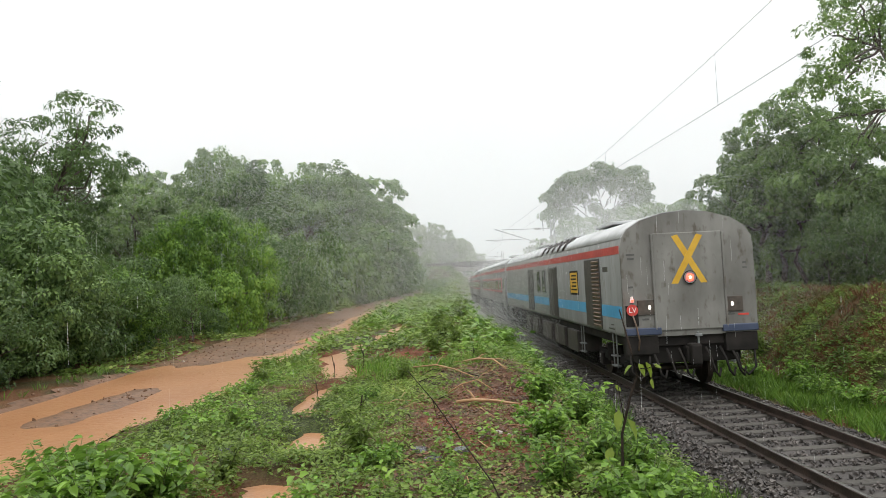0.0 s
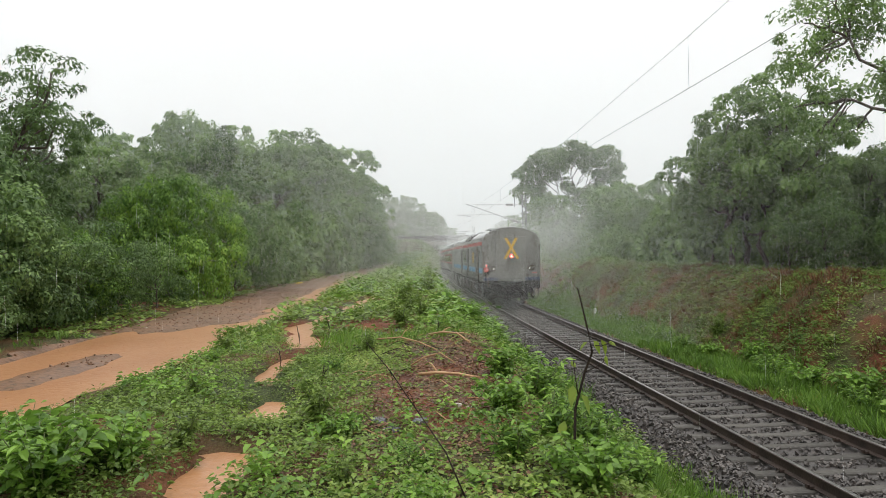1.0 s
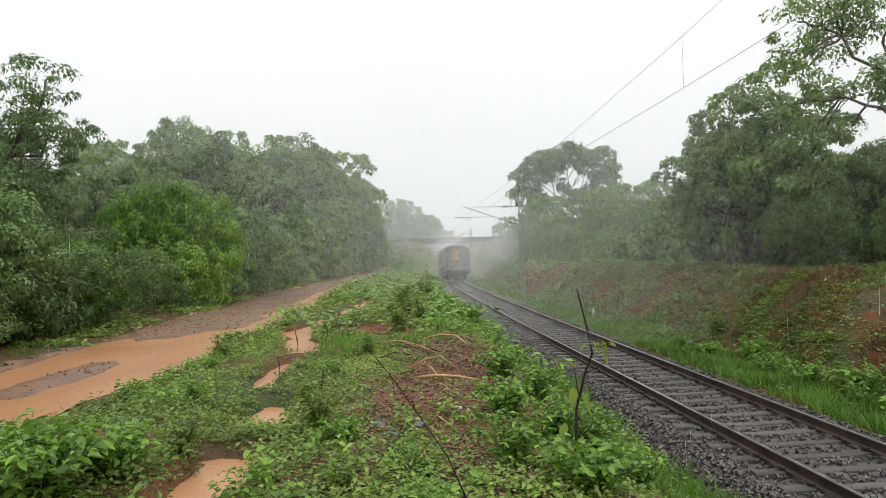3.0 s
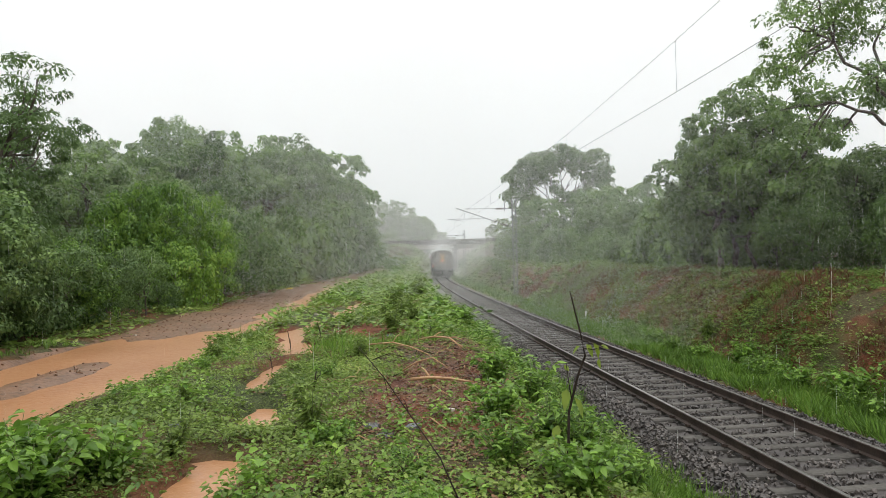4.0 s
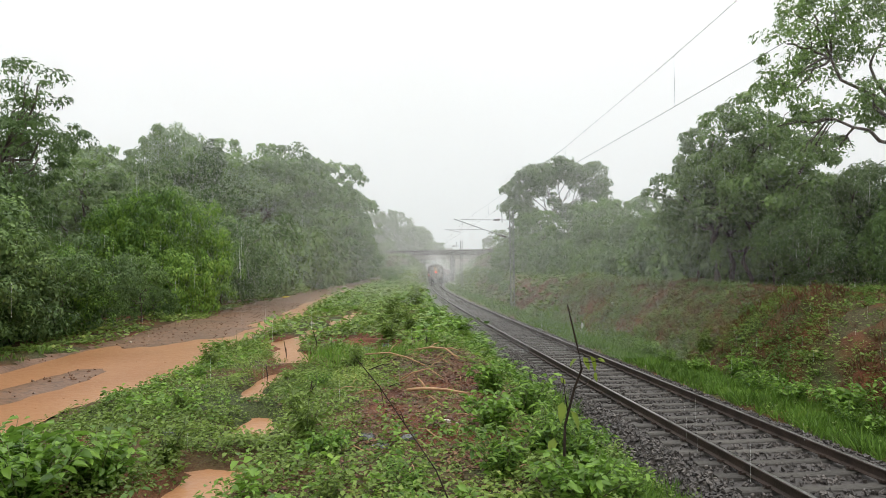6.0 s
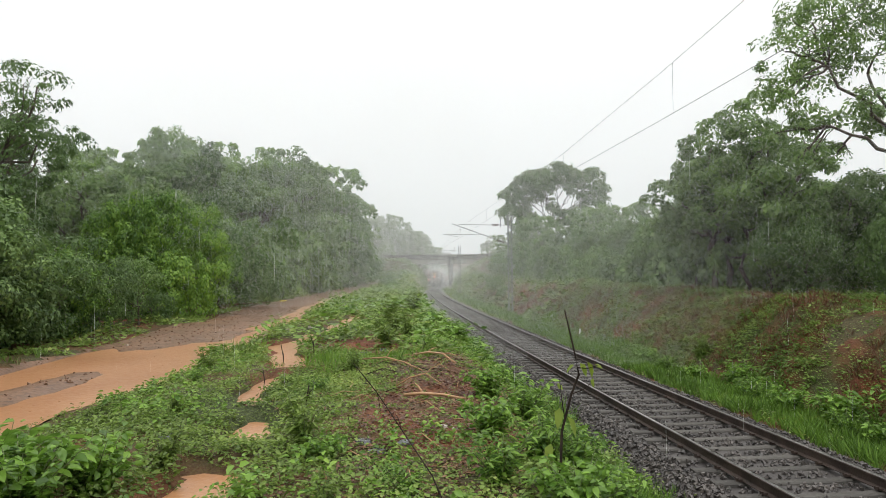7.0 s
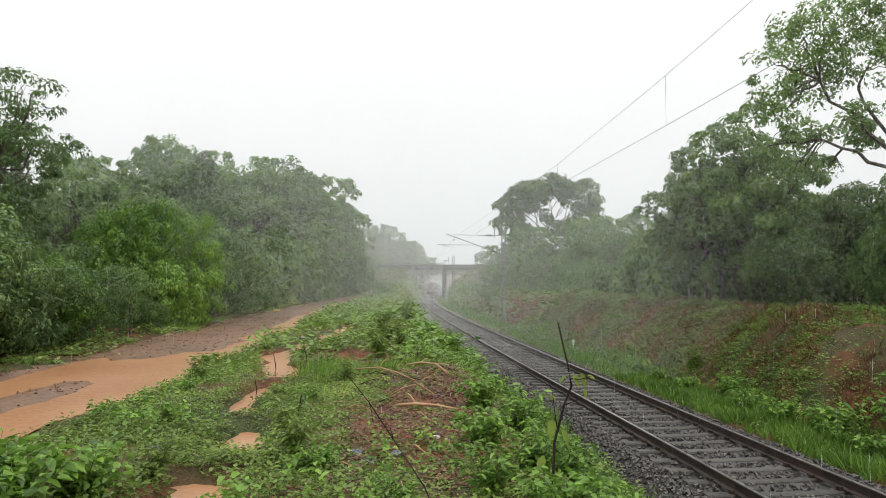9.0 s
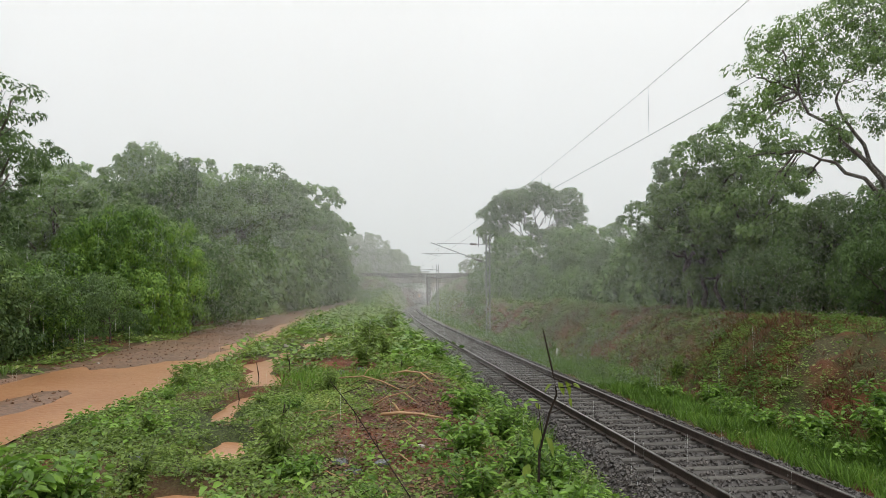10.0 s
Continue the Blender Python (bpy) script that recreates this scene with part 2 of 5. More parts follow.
def leaf(name, dark, light, yellow=None, through=0.38, rough=0.42, patch=0.35):
    """Leaf: colour from leaf to leaf and in broad patches, some light passing through."""
    m, nt, p = mat(name)
    n, l = nt.nodes, nt.links
    g = n.new("ShaderNodeNewGeometry")
    tc = n.new("ShaderNodeTexCoord")
    a = n.new("ShaderNodeTexNoise")
    a.inputs["Scale"].default_value, a.inputs["Detail"].default_value = patch, 3
    l.new(tc.outputs["Object"], a.inputs["Vector"])
    ad = n.new("ShaderNodeMath")
    ad.operation = "MULTIPLY_ADD"
    l.new(g.outputs["Random Per Island"], ad.inputs[0])
    ad.inputs[1].default_value = 0.6
    sh = n.new("ShaderNodeMapRange")
    sh.inputs["From Min"].default_value, sh.inputs["From Max"].default_value = 0.3, 0.7
    sh.inputs["To Min"].default_value, sh.inputs["To Max"].default_value = -0.1, 0.45
    l.new(a.outputs["Fac"], sh.inputs["Value"])
    l.new(sh.outputs[0], ad.inputs[2])
    r = n.new("ShaderNodeValToRGB")
    e = r.color_ramp.elements
    e[0].position, e[1].position = 0.1, 0.8
    e[0].color, e[1].color = (*dark, 1), (*light, 1)
    if yellow:
        k = e.new(0.99)
        k.color = (*yellow, 1)
    l.new(ad.outputs[0], r.inputs[0])
    l.new(r.outputs[0], p.inputs["Base Color"])
    p.inputs["Roughness"].default_value = rough
    p.inputs["Specular IOR Level"].default_value = 0.35
    t = n.new("ShaderNodeBsdfTranslucent")
    l.new(r.outputs[0], t.inputs["Color"])
    mx = n.new("ShaderNodeMixShader")
    mx.inputs[0].default_value = through
    out = n["Material Output"]
    l.new(p.outputs[0], mx.inputs[1])
    l.new(t.outputs[0], mx.inputs[2])
    l.new(mx.outputs[0], out.inputs[0])
    return m


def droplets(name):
    """White, scatters daylight from both sides: rain and spray drops, strips imitating haze."""
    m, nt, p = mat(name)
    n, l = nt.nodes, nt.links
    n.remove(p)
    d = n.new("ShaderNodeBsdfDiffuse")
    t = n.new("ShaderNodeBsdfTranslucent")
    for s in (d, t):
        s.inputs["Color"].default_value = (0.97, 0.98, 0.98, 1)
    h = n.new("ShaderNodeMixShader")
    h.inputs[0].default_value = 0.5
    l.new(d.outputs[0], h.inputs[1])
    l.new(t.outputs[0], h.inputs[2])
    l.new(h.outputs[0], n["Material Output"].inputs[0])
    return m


def glow(name, color, strength):
    m, nt, p = mat(name)
    p.inputs["Base Color"].default_value = (*color, 1)
    p.inputs["Emission Color"].default_value = (*color, 1)
    p.inputs["Emission Strength"].default_value = strength
    return m


def ground_material():
    """Laterite soil, litter and moss in patches."""
    m, nt, p = mat("laterite_soil")
    n, l = nt.nodes, nt.links
    tc = n.new("ShaderNodeTexCoord")

    def nz(scale, detail=5):
        a = n.new("ShaderNodeTexNoise")
        a.inputs["Scale"].default_value, a.inputs["Detail"].default_value = scale, detail
        l.new(tc.outputs["Object"], a.inputs["Vector"])
        return a.outputs["Fac"]

    def ramp(src, stops):
        r = n.new("ShaderNodeValToRGB")
        e = r.color_ramp.elements
        e[0].position, e[0].color = stops[0][0], (*stops[0][1], 1)
        e[1].position, e[1].color = stops[-1][0], (*stops[-1][1], 1)
        for q, c in stops[1:-1]:
            e.new(q).color = (*c, 1)
        l.new(src, r.inputs[0])
        return r.outputs[0]

    def mix(f, a, b):
        x = n.new("ShaderNodeMix")
        x.data_type = "RGBA"
        l.new(f, x.inputs["Factor"])
        l.new(a, x.inputs["A"])
        l.new(b, x.inputs["B"])
        return x.outputs["Result"]

    broad, mid, fine = nz(0.35), nz(1.8, 8), nz(22, 6)
    soil = ramp(mid, [(0.3, (0.07, 0.025, 0.013)), (0.5, (0.155, 0.053, 0.026)), (0.72, (0.235, 0.09, 0.045))])
    litter = ramp(fine, [(0.3, (0.035, 0.028, 0.016)), (0.55, (0.085, 0.075, 0.035)), (0.75, (0.15, 0.11, 0.06))])
    moss = ramp(nz(60, 8), [(0.35, (0.022, 0.022, 0.011)), (0.5, (0.045, 0.06, 0.018)), (0.68, (0.10, 0.125, 0.035))])
    f1 = ramp(nz(0.9, 7), [(0.45, (0, 0, 0)), (0.58, (1, 1, 1))])
    f2 = ramp(broad, [(0.46, (0, 0, 0)), (0.66, (1, 1, 1))])
    c = mix(f1, soil, litter)
    c = mix(f2, c, moss)
    l.new(c, p.inputs["Base Color"])
    k = n.new("ShaderNodeMapRange")
    k.inputs["To Min"].default_value, k.inputs["To Max"].default_value = 0.6, 0.95
    p.inputs["Specular IOR Level"].default_value = 0.25
    l.new(mid, k.inputs["Value"])
    l.new(k.outputs[0], p.inputs["Roughness"])
    b = n.new("ShaderNodeBump")
    b.inputs["Strength"].default_value, b.inputs["Distance"].default_value = 1.0, 0.05
    l.new(fine, b.inputs["Height"])
    l.new(b.outputs[0], p.inputs["Normal"])
    return m


SOIL = ground_material()
MUD = surface("wet_road_mud", (0.125, 0.07, 0.042), (0.20, 0.112, 0.066), 0.9, (0.3, 0.6), 0.6, fine=14, c3=(0.085, 0.052, 0.034), spots=0.52, spec=0.28)
WATER = surface("muddy_water", (0.31, 0.14, 0.06), (0.39, 0.195, 0.095), 0.45, (0.22, 0.42), 0.4, fine=30, spec=0.4)
BALLAST = surface("ballast_bed", (0.04, 0.035, 0.033), (0.075, 0.067, 0.062), 2.0, (0.4, 0.8), 0.9, fine=12, c3=(0.10, 0.09, 0.082), spots=0.58)
STONE = surface("ballast_stone", (0.034, 0.029, 0.026), (0.082, 0.071, 0.063), 3.0, (0.25, 0.6), 0.4, fine=6, island=0.55)
CONCRETE = surface("sleeper_concrete", (0.054, 0.05, 0.045), (0.092, 0.086, 0.076), 1.5, (0.45, 0.75), 0.4, fine=12, c3=(0.05, 0.043, 0.036), spots=0.56, island=0.2, spec=0.25)
RUST = surface("rail_rust", (0.030, 0.021, 0.017), (0.062, 0.043, 0.034), 3, (0.4, 0.7), 0.4, fine=10, metal=0.3)
STEEL = surface("rail_head_steel", (0.24, 0.23, 0.22), (0.36, 0.35, 0.34), 2, (0.22, 0.4), 0.1, metal=0.9)
GALV = surface("galvanised_steel", (0.16, 0.165, 0.165), (0.30, 0.31, 0.31), 2, (0.4, 0.6), 0.1, metal=0.6)
WIRE = surface("dull_wire", (0.13, 0.13, 0.13), (0.20, 0.195, 0.19), 2, (0.4, 0.6), 0.1, metal=0.6)
CERAMIC = surface("brown_insulator", (0.05, 0.025, 0.02), (0.09, 0.045, 0.03), 5, (0.12, 0.3), 0.05)
BRIDGE = surface("weathered_bridge_concrete", (0.05, 0.043, 0.037), (0.10, 0.085, 0.07), 0.5, (0.6, 0.9), 0.4, fine=9, c3=(0.07, 0.06, 0.05), spots=0.55)
GIRDER = surface("pale_girder_concrete", (0.36, 0.34, 0.30), (0.48, 0.45, 0.40), 0.4, (0.6, 0.9), 0.3, fine=9, c3=(0.25, 0.22, 0.19), spots=0.6)
BARK = surface("wet_bark", (0.035, 0.026, 0.02), (0.10, 0.075, 0.055), 4, (0.4, 0.8), 0.9, fine=6, c3=(0.13, 0.12, 0.09), spots=0.62)
STEM = surface("green_stem", (0.06, 0.09, 0.025), (0.12, 0.15, 0.045), 8, (0.4, 0.7), 0.3)
TWIG = surface("dark_twig", (0.014, 0.011, 0.009), (0.04, 0.028, 0.021), 8, (0.7, 0.9), 0.5, spec=0.15)
PEELED = surface("peeled_branch_wood", (0.28, 0.15, 0.065), (0.40, 0.24, 0.12), 5, (0.3, 0.6), 0.4, fine=8, c3=(0.14, 0.07, 0.035), spots=0.6)
SLATE = surface("wet_slate", (0.07, 0.075, 0.08), (0.14, 0.145, 0.15), 4, (0.1, 0.35), 0.3, fine=10)
PALE = surface("pale_stone", (0.42, 0.38, 0.33), (0.58, 0.54, 0.48), 6, (0.4, 0.7), 0.5, fine=6, c3=(0.3, 0.2, 0.14), spots=0.6)
WHITE = surface("white_paint", (0.66, 0.66, 0.63), (0.8, 0.8, 0.78), 4, (0.4, 0.6), 0.1, c3=(0.4, 0.37, 0.33), spots=0.66)
L_DARK = leaf("dark_tree_leaf", (0.078, 0.128, 0.047), (0.195, 0.285, 0.10), patch=0.3)
L_DEEP = leaf("deep_green_tree_leaf", (0.045, 0.085, 0.028), (0.135, 0.215, 0.065), patch=0.5)
L_MID = leaf("mid_tree_leaf", (0.088, 0.15, 0.045), (0.22, 0.335, 0.098), patch=0.35)
L_FRESH = leaf("fresh_vine_leaf", (0.06, 0.13, 0.025), (0.24, 0.395, 0.062), (0.35, 0.44, 0.085), patch=0.6)
L_WEED = leaf("weed_leaf", (0.095, 0.15, 0.03), (0.245, 0.345, 0.075), (0.36, 0.39, 0.11), patch=0.9)
L_GRASS = leaf("grass_blade", (0.065, 0.13, 0.022), (0.175, 0.31, 0.048), (0.24, 0.28, 0.065), patch=0.8)
L_BUSH = leaf("broad_bush_leaf", (0.075, 0.155, 0.024), (0.235, 0.40, 0.06), (0.36, 0.47, 0.085), patch=1.2, rough=0.33)
L_DRY = leaf("dry_leaf_litter", (0.07, 0.031, 0.018), (0.20, 0.095, 0.05), (0.31, 0.20, 0.105), through=0.1, patch=1.5)
L_YEL = leaf("yellowing_leaf", (0.09, 0.15, 0.025), (0.22, 0.29, 0.04), (0.38, 0.34, 0.05), patch=6)
L_BANK = leaf("bank_fern_leaf", (0.066, 0.125, 0.024), (0.195, 0.29, 0.058), (0.27, 0.26, 0.085), patch=0.6)

# ---- ground, road and water ----
def spaced(*runs):
    """Coordinates from runs of (start, end, step)."""
    return np.unique(np.round(np.concatenate([np.arange(a, b, s) for a, b, s in runs]), 3))


def sheet(name, xs, ys, zf, material, keep=None):
    gx, gy = np.meshgrid(xs, ys)
    gz = zf(gx, gy)
    v = np.stack([gx, gy, gz], -1).reshape(-1, 3)
    nx, ny = len(xs), len(ys)
    i = np.arange(nx * ny).reshape(ny, nx)
    f = np.stack([i[:-1, :-1], i[:-1, 1:], i[1:, 1:], i[1:, :-1]], -1)
    if keep is not None:
        cx = (gx[:-1, :-1] + gx[1:, 1:]) / 2
        cy = (gy[:-1, :-1] + gy[1:, 1:]) / 2
        f = f[keep(cx, cy)]
    f = f.reshape(-1, 4)
    used, back = np.unique(f, return_inverse=True)
    me = mesh_of(name, v[used].tolist(), back.reshape(-1, 4).tolist(), material, True)
    return new(name, me)


far_out = [float(40 * 1.45 ** k) for k in range(12)]
xs = np.unique(np.concatenate([[-v for v in far_out], spaced((-40, -13, 0.8), (-13, 13, 0.17), (13, 40, 0.8)), far_out]))
ys = np.unique(np.concatenate([[-v for v in far_out], spaced((-40, 2, 1.5), (2, 26, 0.17), (26, 70, 0.45), (70, 330, 2.5)), [330 * 1.4 ** k for k in range(7)]]))
ground = tagged(sheet("ground", xs, ys, ground_z, SOIL), "red laterite ground with leaf litter and moss", "ground", kind="structure")
road = tagged(sheet("road", spaced((-20.5, -14.5, 0.3), (-14.5, -3.6, 0.1)), spaced((-39, 0, 0.6), (0, 26, 0.12), (26, 80, 0.5), (80, 140, 1.5)), lambda x, y: ground_z(x, y) + 0.012, MUD,
                    lambda x, y: np.abs(road_u(x, y)) < 1.62), "wet brown mud road with ruts and washed gravel", "dirt road", kind="structure")
water = tagged(sheet("water", spaced((-14, -3, 0.5)), spaced((-39, 46, 0.5)), lambda x, y: 0 * x + ROAD_WATER + 0.0012 * (y - 8), WATER,
                     lambda x, y: np.abs(road_u(x, y)) < 1.85), "opaque orange muddy rainwater standing on the road", "puddle", kind="structure")
for k, (a, b) in enumerate(((3.5, 5.5), (5.75, 7.25), (7.5, 10.25), (10.5, 24))):
    w = sheet("puddle", spaced((-5, -1, 0.25)), spaced((a, b + 0.1, 0.25)), lambda x, y: 0 * x + RILL_WATER, WATER, lambda x, y: np.abs(rill_u(x, y)) < 0.85)
    tagged(w, "shallow orange rain puddle among the weeds", "puddle", "rain puddles")


# ---- railway track ----
track = tagged(new("railway_track"), "single broad-gauge railway track on concrete sleepers", "railway track", kind="structure")


def along(y):
    """Place, heading (dx, dy) and yaw of the track at y."""
    s = (float(track_x(y + 0.5)) - float(track_x(y - 0.5)))
    n = math.hypot(s, 1)
    return Vector((float(track_x(y)), y, float(zr(y)))), Vector((s / n, 1 / n, 0)), math.degrees(math.atan2(-s, 1))


RAIL = [(-0.07, -0.172), (0.07, -0.172), (0.07, -0.160), (0.012, -0.140), (0.010, -0.045), (0.034, -0.036), (0.036, -0.010), (0.028, -0.002),
        (-0.028, -0.002), (-0.036, -0.010), (-0.034, -0.036), (-0.010, -0.045), (-0.012, -0.140), (-0.07, -0.160)]


def swept(profile, ys, off, lift=0.0):
    v, f, n = [], [], len(profile)
    for y in ys:
        p, d, _ = along(float(y))
        side = Vector((d.y, -d.x, 0))
        v += [tuple(p + side * (off + a) + Vector((0, 0, b + lift))) for a, b in profile]
    for i in range(len(ys) - 1):
        for k in range(n):
            a, b = i * n + k, i * n + (k + 1) % n
            f.append((a, b, b + n, a + n))
    return v, f


rail_ys = spaced((-60, 60, 1.0), (60, 330, 2.5))
for side in (-1, 1):
    v, f = swept(RAIL, rail_ys, side * 0.873)
    rail = part_mesh("rail", mesh_of("rail", v, f, RUST), track, "rusty steel rail")
    v, f = swept([(-0.027, -0.002), (0.027, -0.002), (0.024, 0.002), (-0.024, 0.002)], rail_ys, side * 0.873)
    part_mesh("rail_head", mesh_of("rail_head", v, f, STEEL), rail, "wet worn running surface")
v, f = swept([(-2.15, -0.52), (-1.62, -0.25), (1.62, -0.25), (2.15, -0.52)], rail_ys, 0)
part_mesh("ballast_bed", mesh_of("ballast_bed", v, f, BALLAST), track, "grey crushed-stone bed")


def sleeper_mesh():
    bm = bmesh.new()
    rows = [(-1.375, 0.092, 0.0), (-0.9, 0.096, -0.005), (-0.55, 0.082, -0.03), (0.55, 0.082, -0.03), (0.9, 0.096, -0.005), (1.375, 0.092, 0.0)]
    rings = []
    for x, w, z in rows:
        top = -0.178 + z
        rings.append([bm.verts.new(q) for q in ((x, -w - 0.03, -0.40), (x, -w, top - 0.02), (x, -w + 0.02, top), (x, w - 0.02, top), (x, w, top - 0.02), (x, w + 0.03, -0.40))])
    for a, b in zip(rings, rings[1:]):
        for k in range(5):
            bm.faces.new((a[k], a[k + 1], b[k + 1], b[k]))
    bm.faces.new(rings[0][::-1])
    bm.faces.new(rings[-1])
    bmesh.ops.recalc_face_normals(bm, faces=bm.faces)
    me = bpy.data.meshes.new("sleeper")
    bm.to_mesh(me)
    bm.free()
    me.materials.append(CONCRETE)
    return me


SLEEPER = sleeper_mesh()
clips = bmesh.new()
y = 2.0 - 30 * 0.64
sleeper_ys = []
while y < 150:
    sleeper_ys.append(y)
    y += 0.64
for y in sleeper_ys:
    p, d, yaw = along(y)
    rg = random.Random(int(y * 100))
    m = pose(p.x, p.y, p.z + rg.uniform(-0.006, 0.006), 0, 0, yaw + rg.uniform(-0.6, 0.6))
    ob = new("sleeper", SLEEPER)
    ob.parent = track
    ob.matrix_basis = m
    if y < 45:
        for s in (-0.873, 0.873):
            for q in (-0.085, 0.085):
                box(clips, m @ Vector((s + q, 0.0, -0.155)), (0.06, 0.11, 0.035), turn=m.to_3x3())
                box(clips, m @ Vector((s + q * 1.35, 0.0, -0.150)), (0.03, 0.05, 0.05), turn=m.to_3x3())
tagged(part("rail_clips", clips, RUST, track, "rusty spring clips"), kind="stuff")


def rocks(n, place, size, seed):
    """Angular stones, joined: squashed octahedra of eight faces."""
    r = np.random.default_rng(seed)
    base = np.array([(1, 0, 0), (-1, 0, 0), (0, 1, 0), (0, -1, 0), (0, 0, 1), (0, 0, -1)], float)
    tri = np.array([(0, 2, 4), (2, 1, 4), (1, 3, 4), (3, 0, 4), (2, 0, 5), (1, 2, 5), (3, 1, 5), (0, 3, 5)])
    c = place(r, n)
    n = len(c)
    s = size * r.uniform(0.55, 1.3, (n, 1, 1)) * r.uniform(0.6, 1.1, (n, 1, 3))
    v = base[None] * s + r.normal(0, 0.18, (n, 6, 3)) * s
    q = r.normal(size=(n, 4))
    q /= np.linalg.norm(q, axis=1, keepdims=True)
    w, x, y, z = q.T
    R = np.stack([1 - 2 * (y * y + z * z), 2 * (x * y - z * w), 2 * (x * z + y * w), 2 * (x * y + z * w), 1 - 2 * (x * x + z * z), 2 * (y * z - x * w),
                  2 * (x * z - y * w), 2 * (y * z + x * w), 1 - 2 * (x * x + y * y)], -1).reshape(n, 3, 3)
    v = np.einsum("nij,nkj->nki", R, v) + c[:, None]
    f = (np.arange(n)[:, None, None] * 6 + tri[None]).reshape(-1, 3)
    return v.reshape(-1, 3).tolist(), f.tolist()


def ballast_places(r, n):
    y = 4 + 46 * r.random(n) ** 1.6
    u = r.uniform(-2.2, 2.25, n)
    z = np.where(np.abs(u) < 1.62, -0.225, -0.225 - (np.abs(u) - 1.62) * 0.50) + zr(y)
    on_sleeper = (np.abs((y - 2.0 + 0.32) % 0.64 - 0.32) < 0.105) & (np.abs(u) < 1.4)
    ok = ~on_sleeper & (np.abs(np.abs(u) - 0.873) > 0.09)
    return np.stack([track_x(y) + u, y, z + r.uniform(-0.012, 0.02, n)], 1)[ok]


v, f = rocks(21000, ballast_places, 0.042, 31)
tagged(part_mesh("ballast_stones", mesh_of("ballast_stones", v, f, STONE), track, "loose wet grey-brown crushed stones"), kind="stuff")

def shoulder_places(r, n):
    y = 5 + 24 * r.random(n) ** 1.3
    u = -r.uniform(1.4, 2.4, n)
    z = np.where(u > -1.62, -0.22, -0.22 - (-u - 1.62) * 0.42) + zr(y)
    return np.stack([track_x(y) + u, y, z + r.uniform(-0.01, 0.02, n)], 1)


v, f = rocks(5500, shoulder_places, 0.048, 32)
tagged(part_mesh("shoulder_stones", mesh_of("shoulder_stones", v, f, STONE), track, "loose wet crushed stones on the shoulder"), kind="stuff")

# ---- overhead line ----
def mast(y, u=4.05):
    """Lattice mast of two channels with a cantilever that holds the wires."""
    p, d, yaw = along(y)
    side = Vector((d.y, -d.x, 0))
    at = p + side * u
    gz = float(ground_z(at.x, at.y))
    t = thing("overhead_line_mast", at.x, at.y, gz - 0.1, "grey lattice steel mast with cantilever bracket beside the track", "railway mast", "overhead line masts", yaw)
    h = float(zr(y)) + 8.0 - gz
    bm = bmesh.new()
    for s in (-1, 1):
        box(bm, (s * 0.15, 0, h / 2), (0.085, 0.16, h))
    k, z = 1, 0.3
    while z < h - 0.45:
        for q in (-0.07, 0.07):
            rod(bm, (-0.15 * k, q, z), (0.15 * k, q, z + 0.42), 0.026, seg=5)
        z += 0.42
        k = -k
    part("lattice_post", bm, GALV, t)
    bm = bmesh.new()
    box(bm, (0, 0, 0.2), (0.7, 0.7, 0.5), 0.03)
    part("concrete_footing", bm, CONCRETE, t)
    rz = float(zr(y)) - gz + 0.1
    top, low, reg = rz + 7.05, rz + 5.7, rz + 6.15
    bm = bmesh.new()
    rod(bm, (-0.2, 0, top), (-4.3, 0, top + 0.06), 0.022, seg=6)
    rod(bm, (-0.2, 0, low - 0.2), (-4.85, 0, top + 0.12), 0.030, seg=6)
    rod(bm, (-2.4, 0, reg + 0.1), (-5.6, 0, reg + 0.12), 0.020, seg=6)
    rod(bm, (-5.3, 0, reg + 0.1), (-4.3, 0, reg - 0.08), 0.014, seg=6)
    rod(bm, (-4.25, 0, reg), (-4.1, 0, top + 0.05), 0.010, seg=5)
    box(bm, (-0.8, 0, top + 0.25), (0.06, 0.06, 0.9))
    part("cantilever", bm, GALV, t)
    for a, b in (((-1.0, 0, top + 0.01), (-1.5, 0, top + 0.015)), ((-0.55, 0, low - 0.08), (-1.05, 0, low + 0.07))):
        bm = bmesh.new()
        A, B = Vector(a), Vector(b)
        for i in range(7):
            c = A.lerp(B, i / 6)
            rod(bm, c - (B - A) * 0.02, c + (B - A) * 0.02, 0.12, 0.09, seg=10)
        rod(bm, A, B, 0.05, seg=8)
        part("insulator", bm, CERAMIC, t, "dark ribbed insulator")
    return t


for y in (0.0, 55.0, 110.0, 165.0):
    mast(y)

SUPPORT = (-55.0, 0.0, 55.0, 110.0, 165.0, 220.0)


def wire_z(y, low):
    if low:
        return float(zr(y) + np.interp(y, [-55, 0, 14, 30, 55, 220], [6.6, 6.55, 6.37, 6.35, 6.2, 6.15]))
    k = (y % 55.0) / 55.0
    near = np.interp(y, [-55, -30, 0, 5, 10.4, 14.1, 22.7, 30, 43, 55, 220], [8.3, 7.3, 8.3, 8.05, 7.7, 7.45, 7.1, 6.97, 6.97, 7.1, 7.1])
    return float(zr(y) + near - (2.0 * k * (1 - k) if y > 55 else 0))


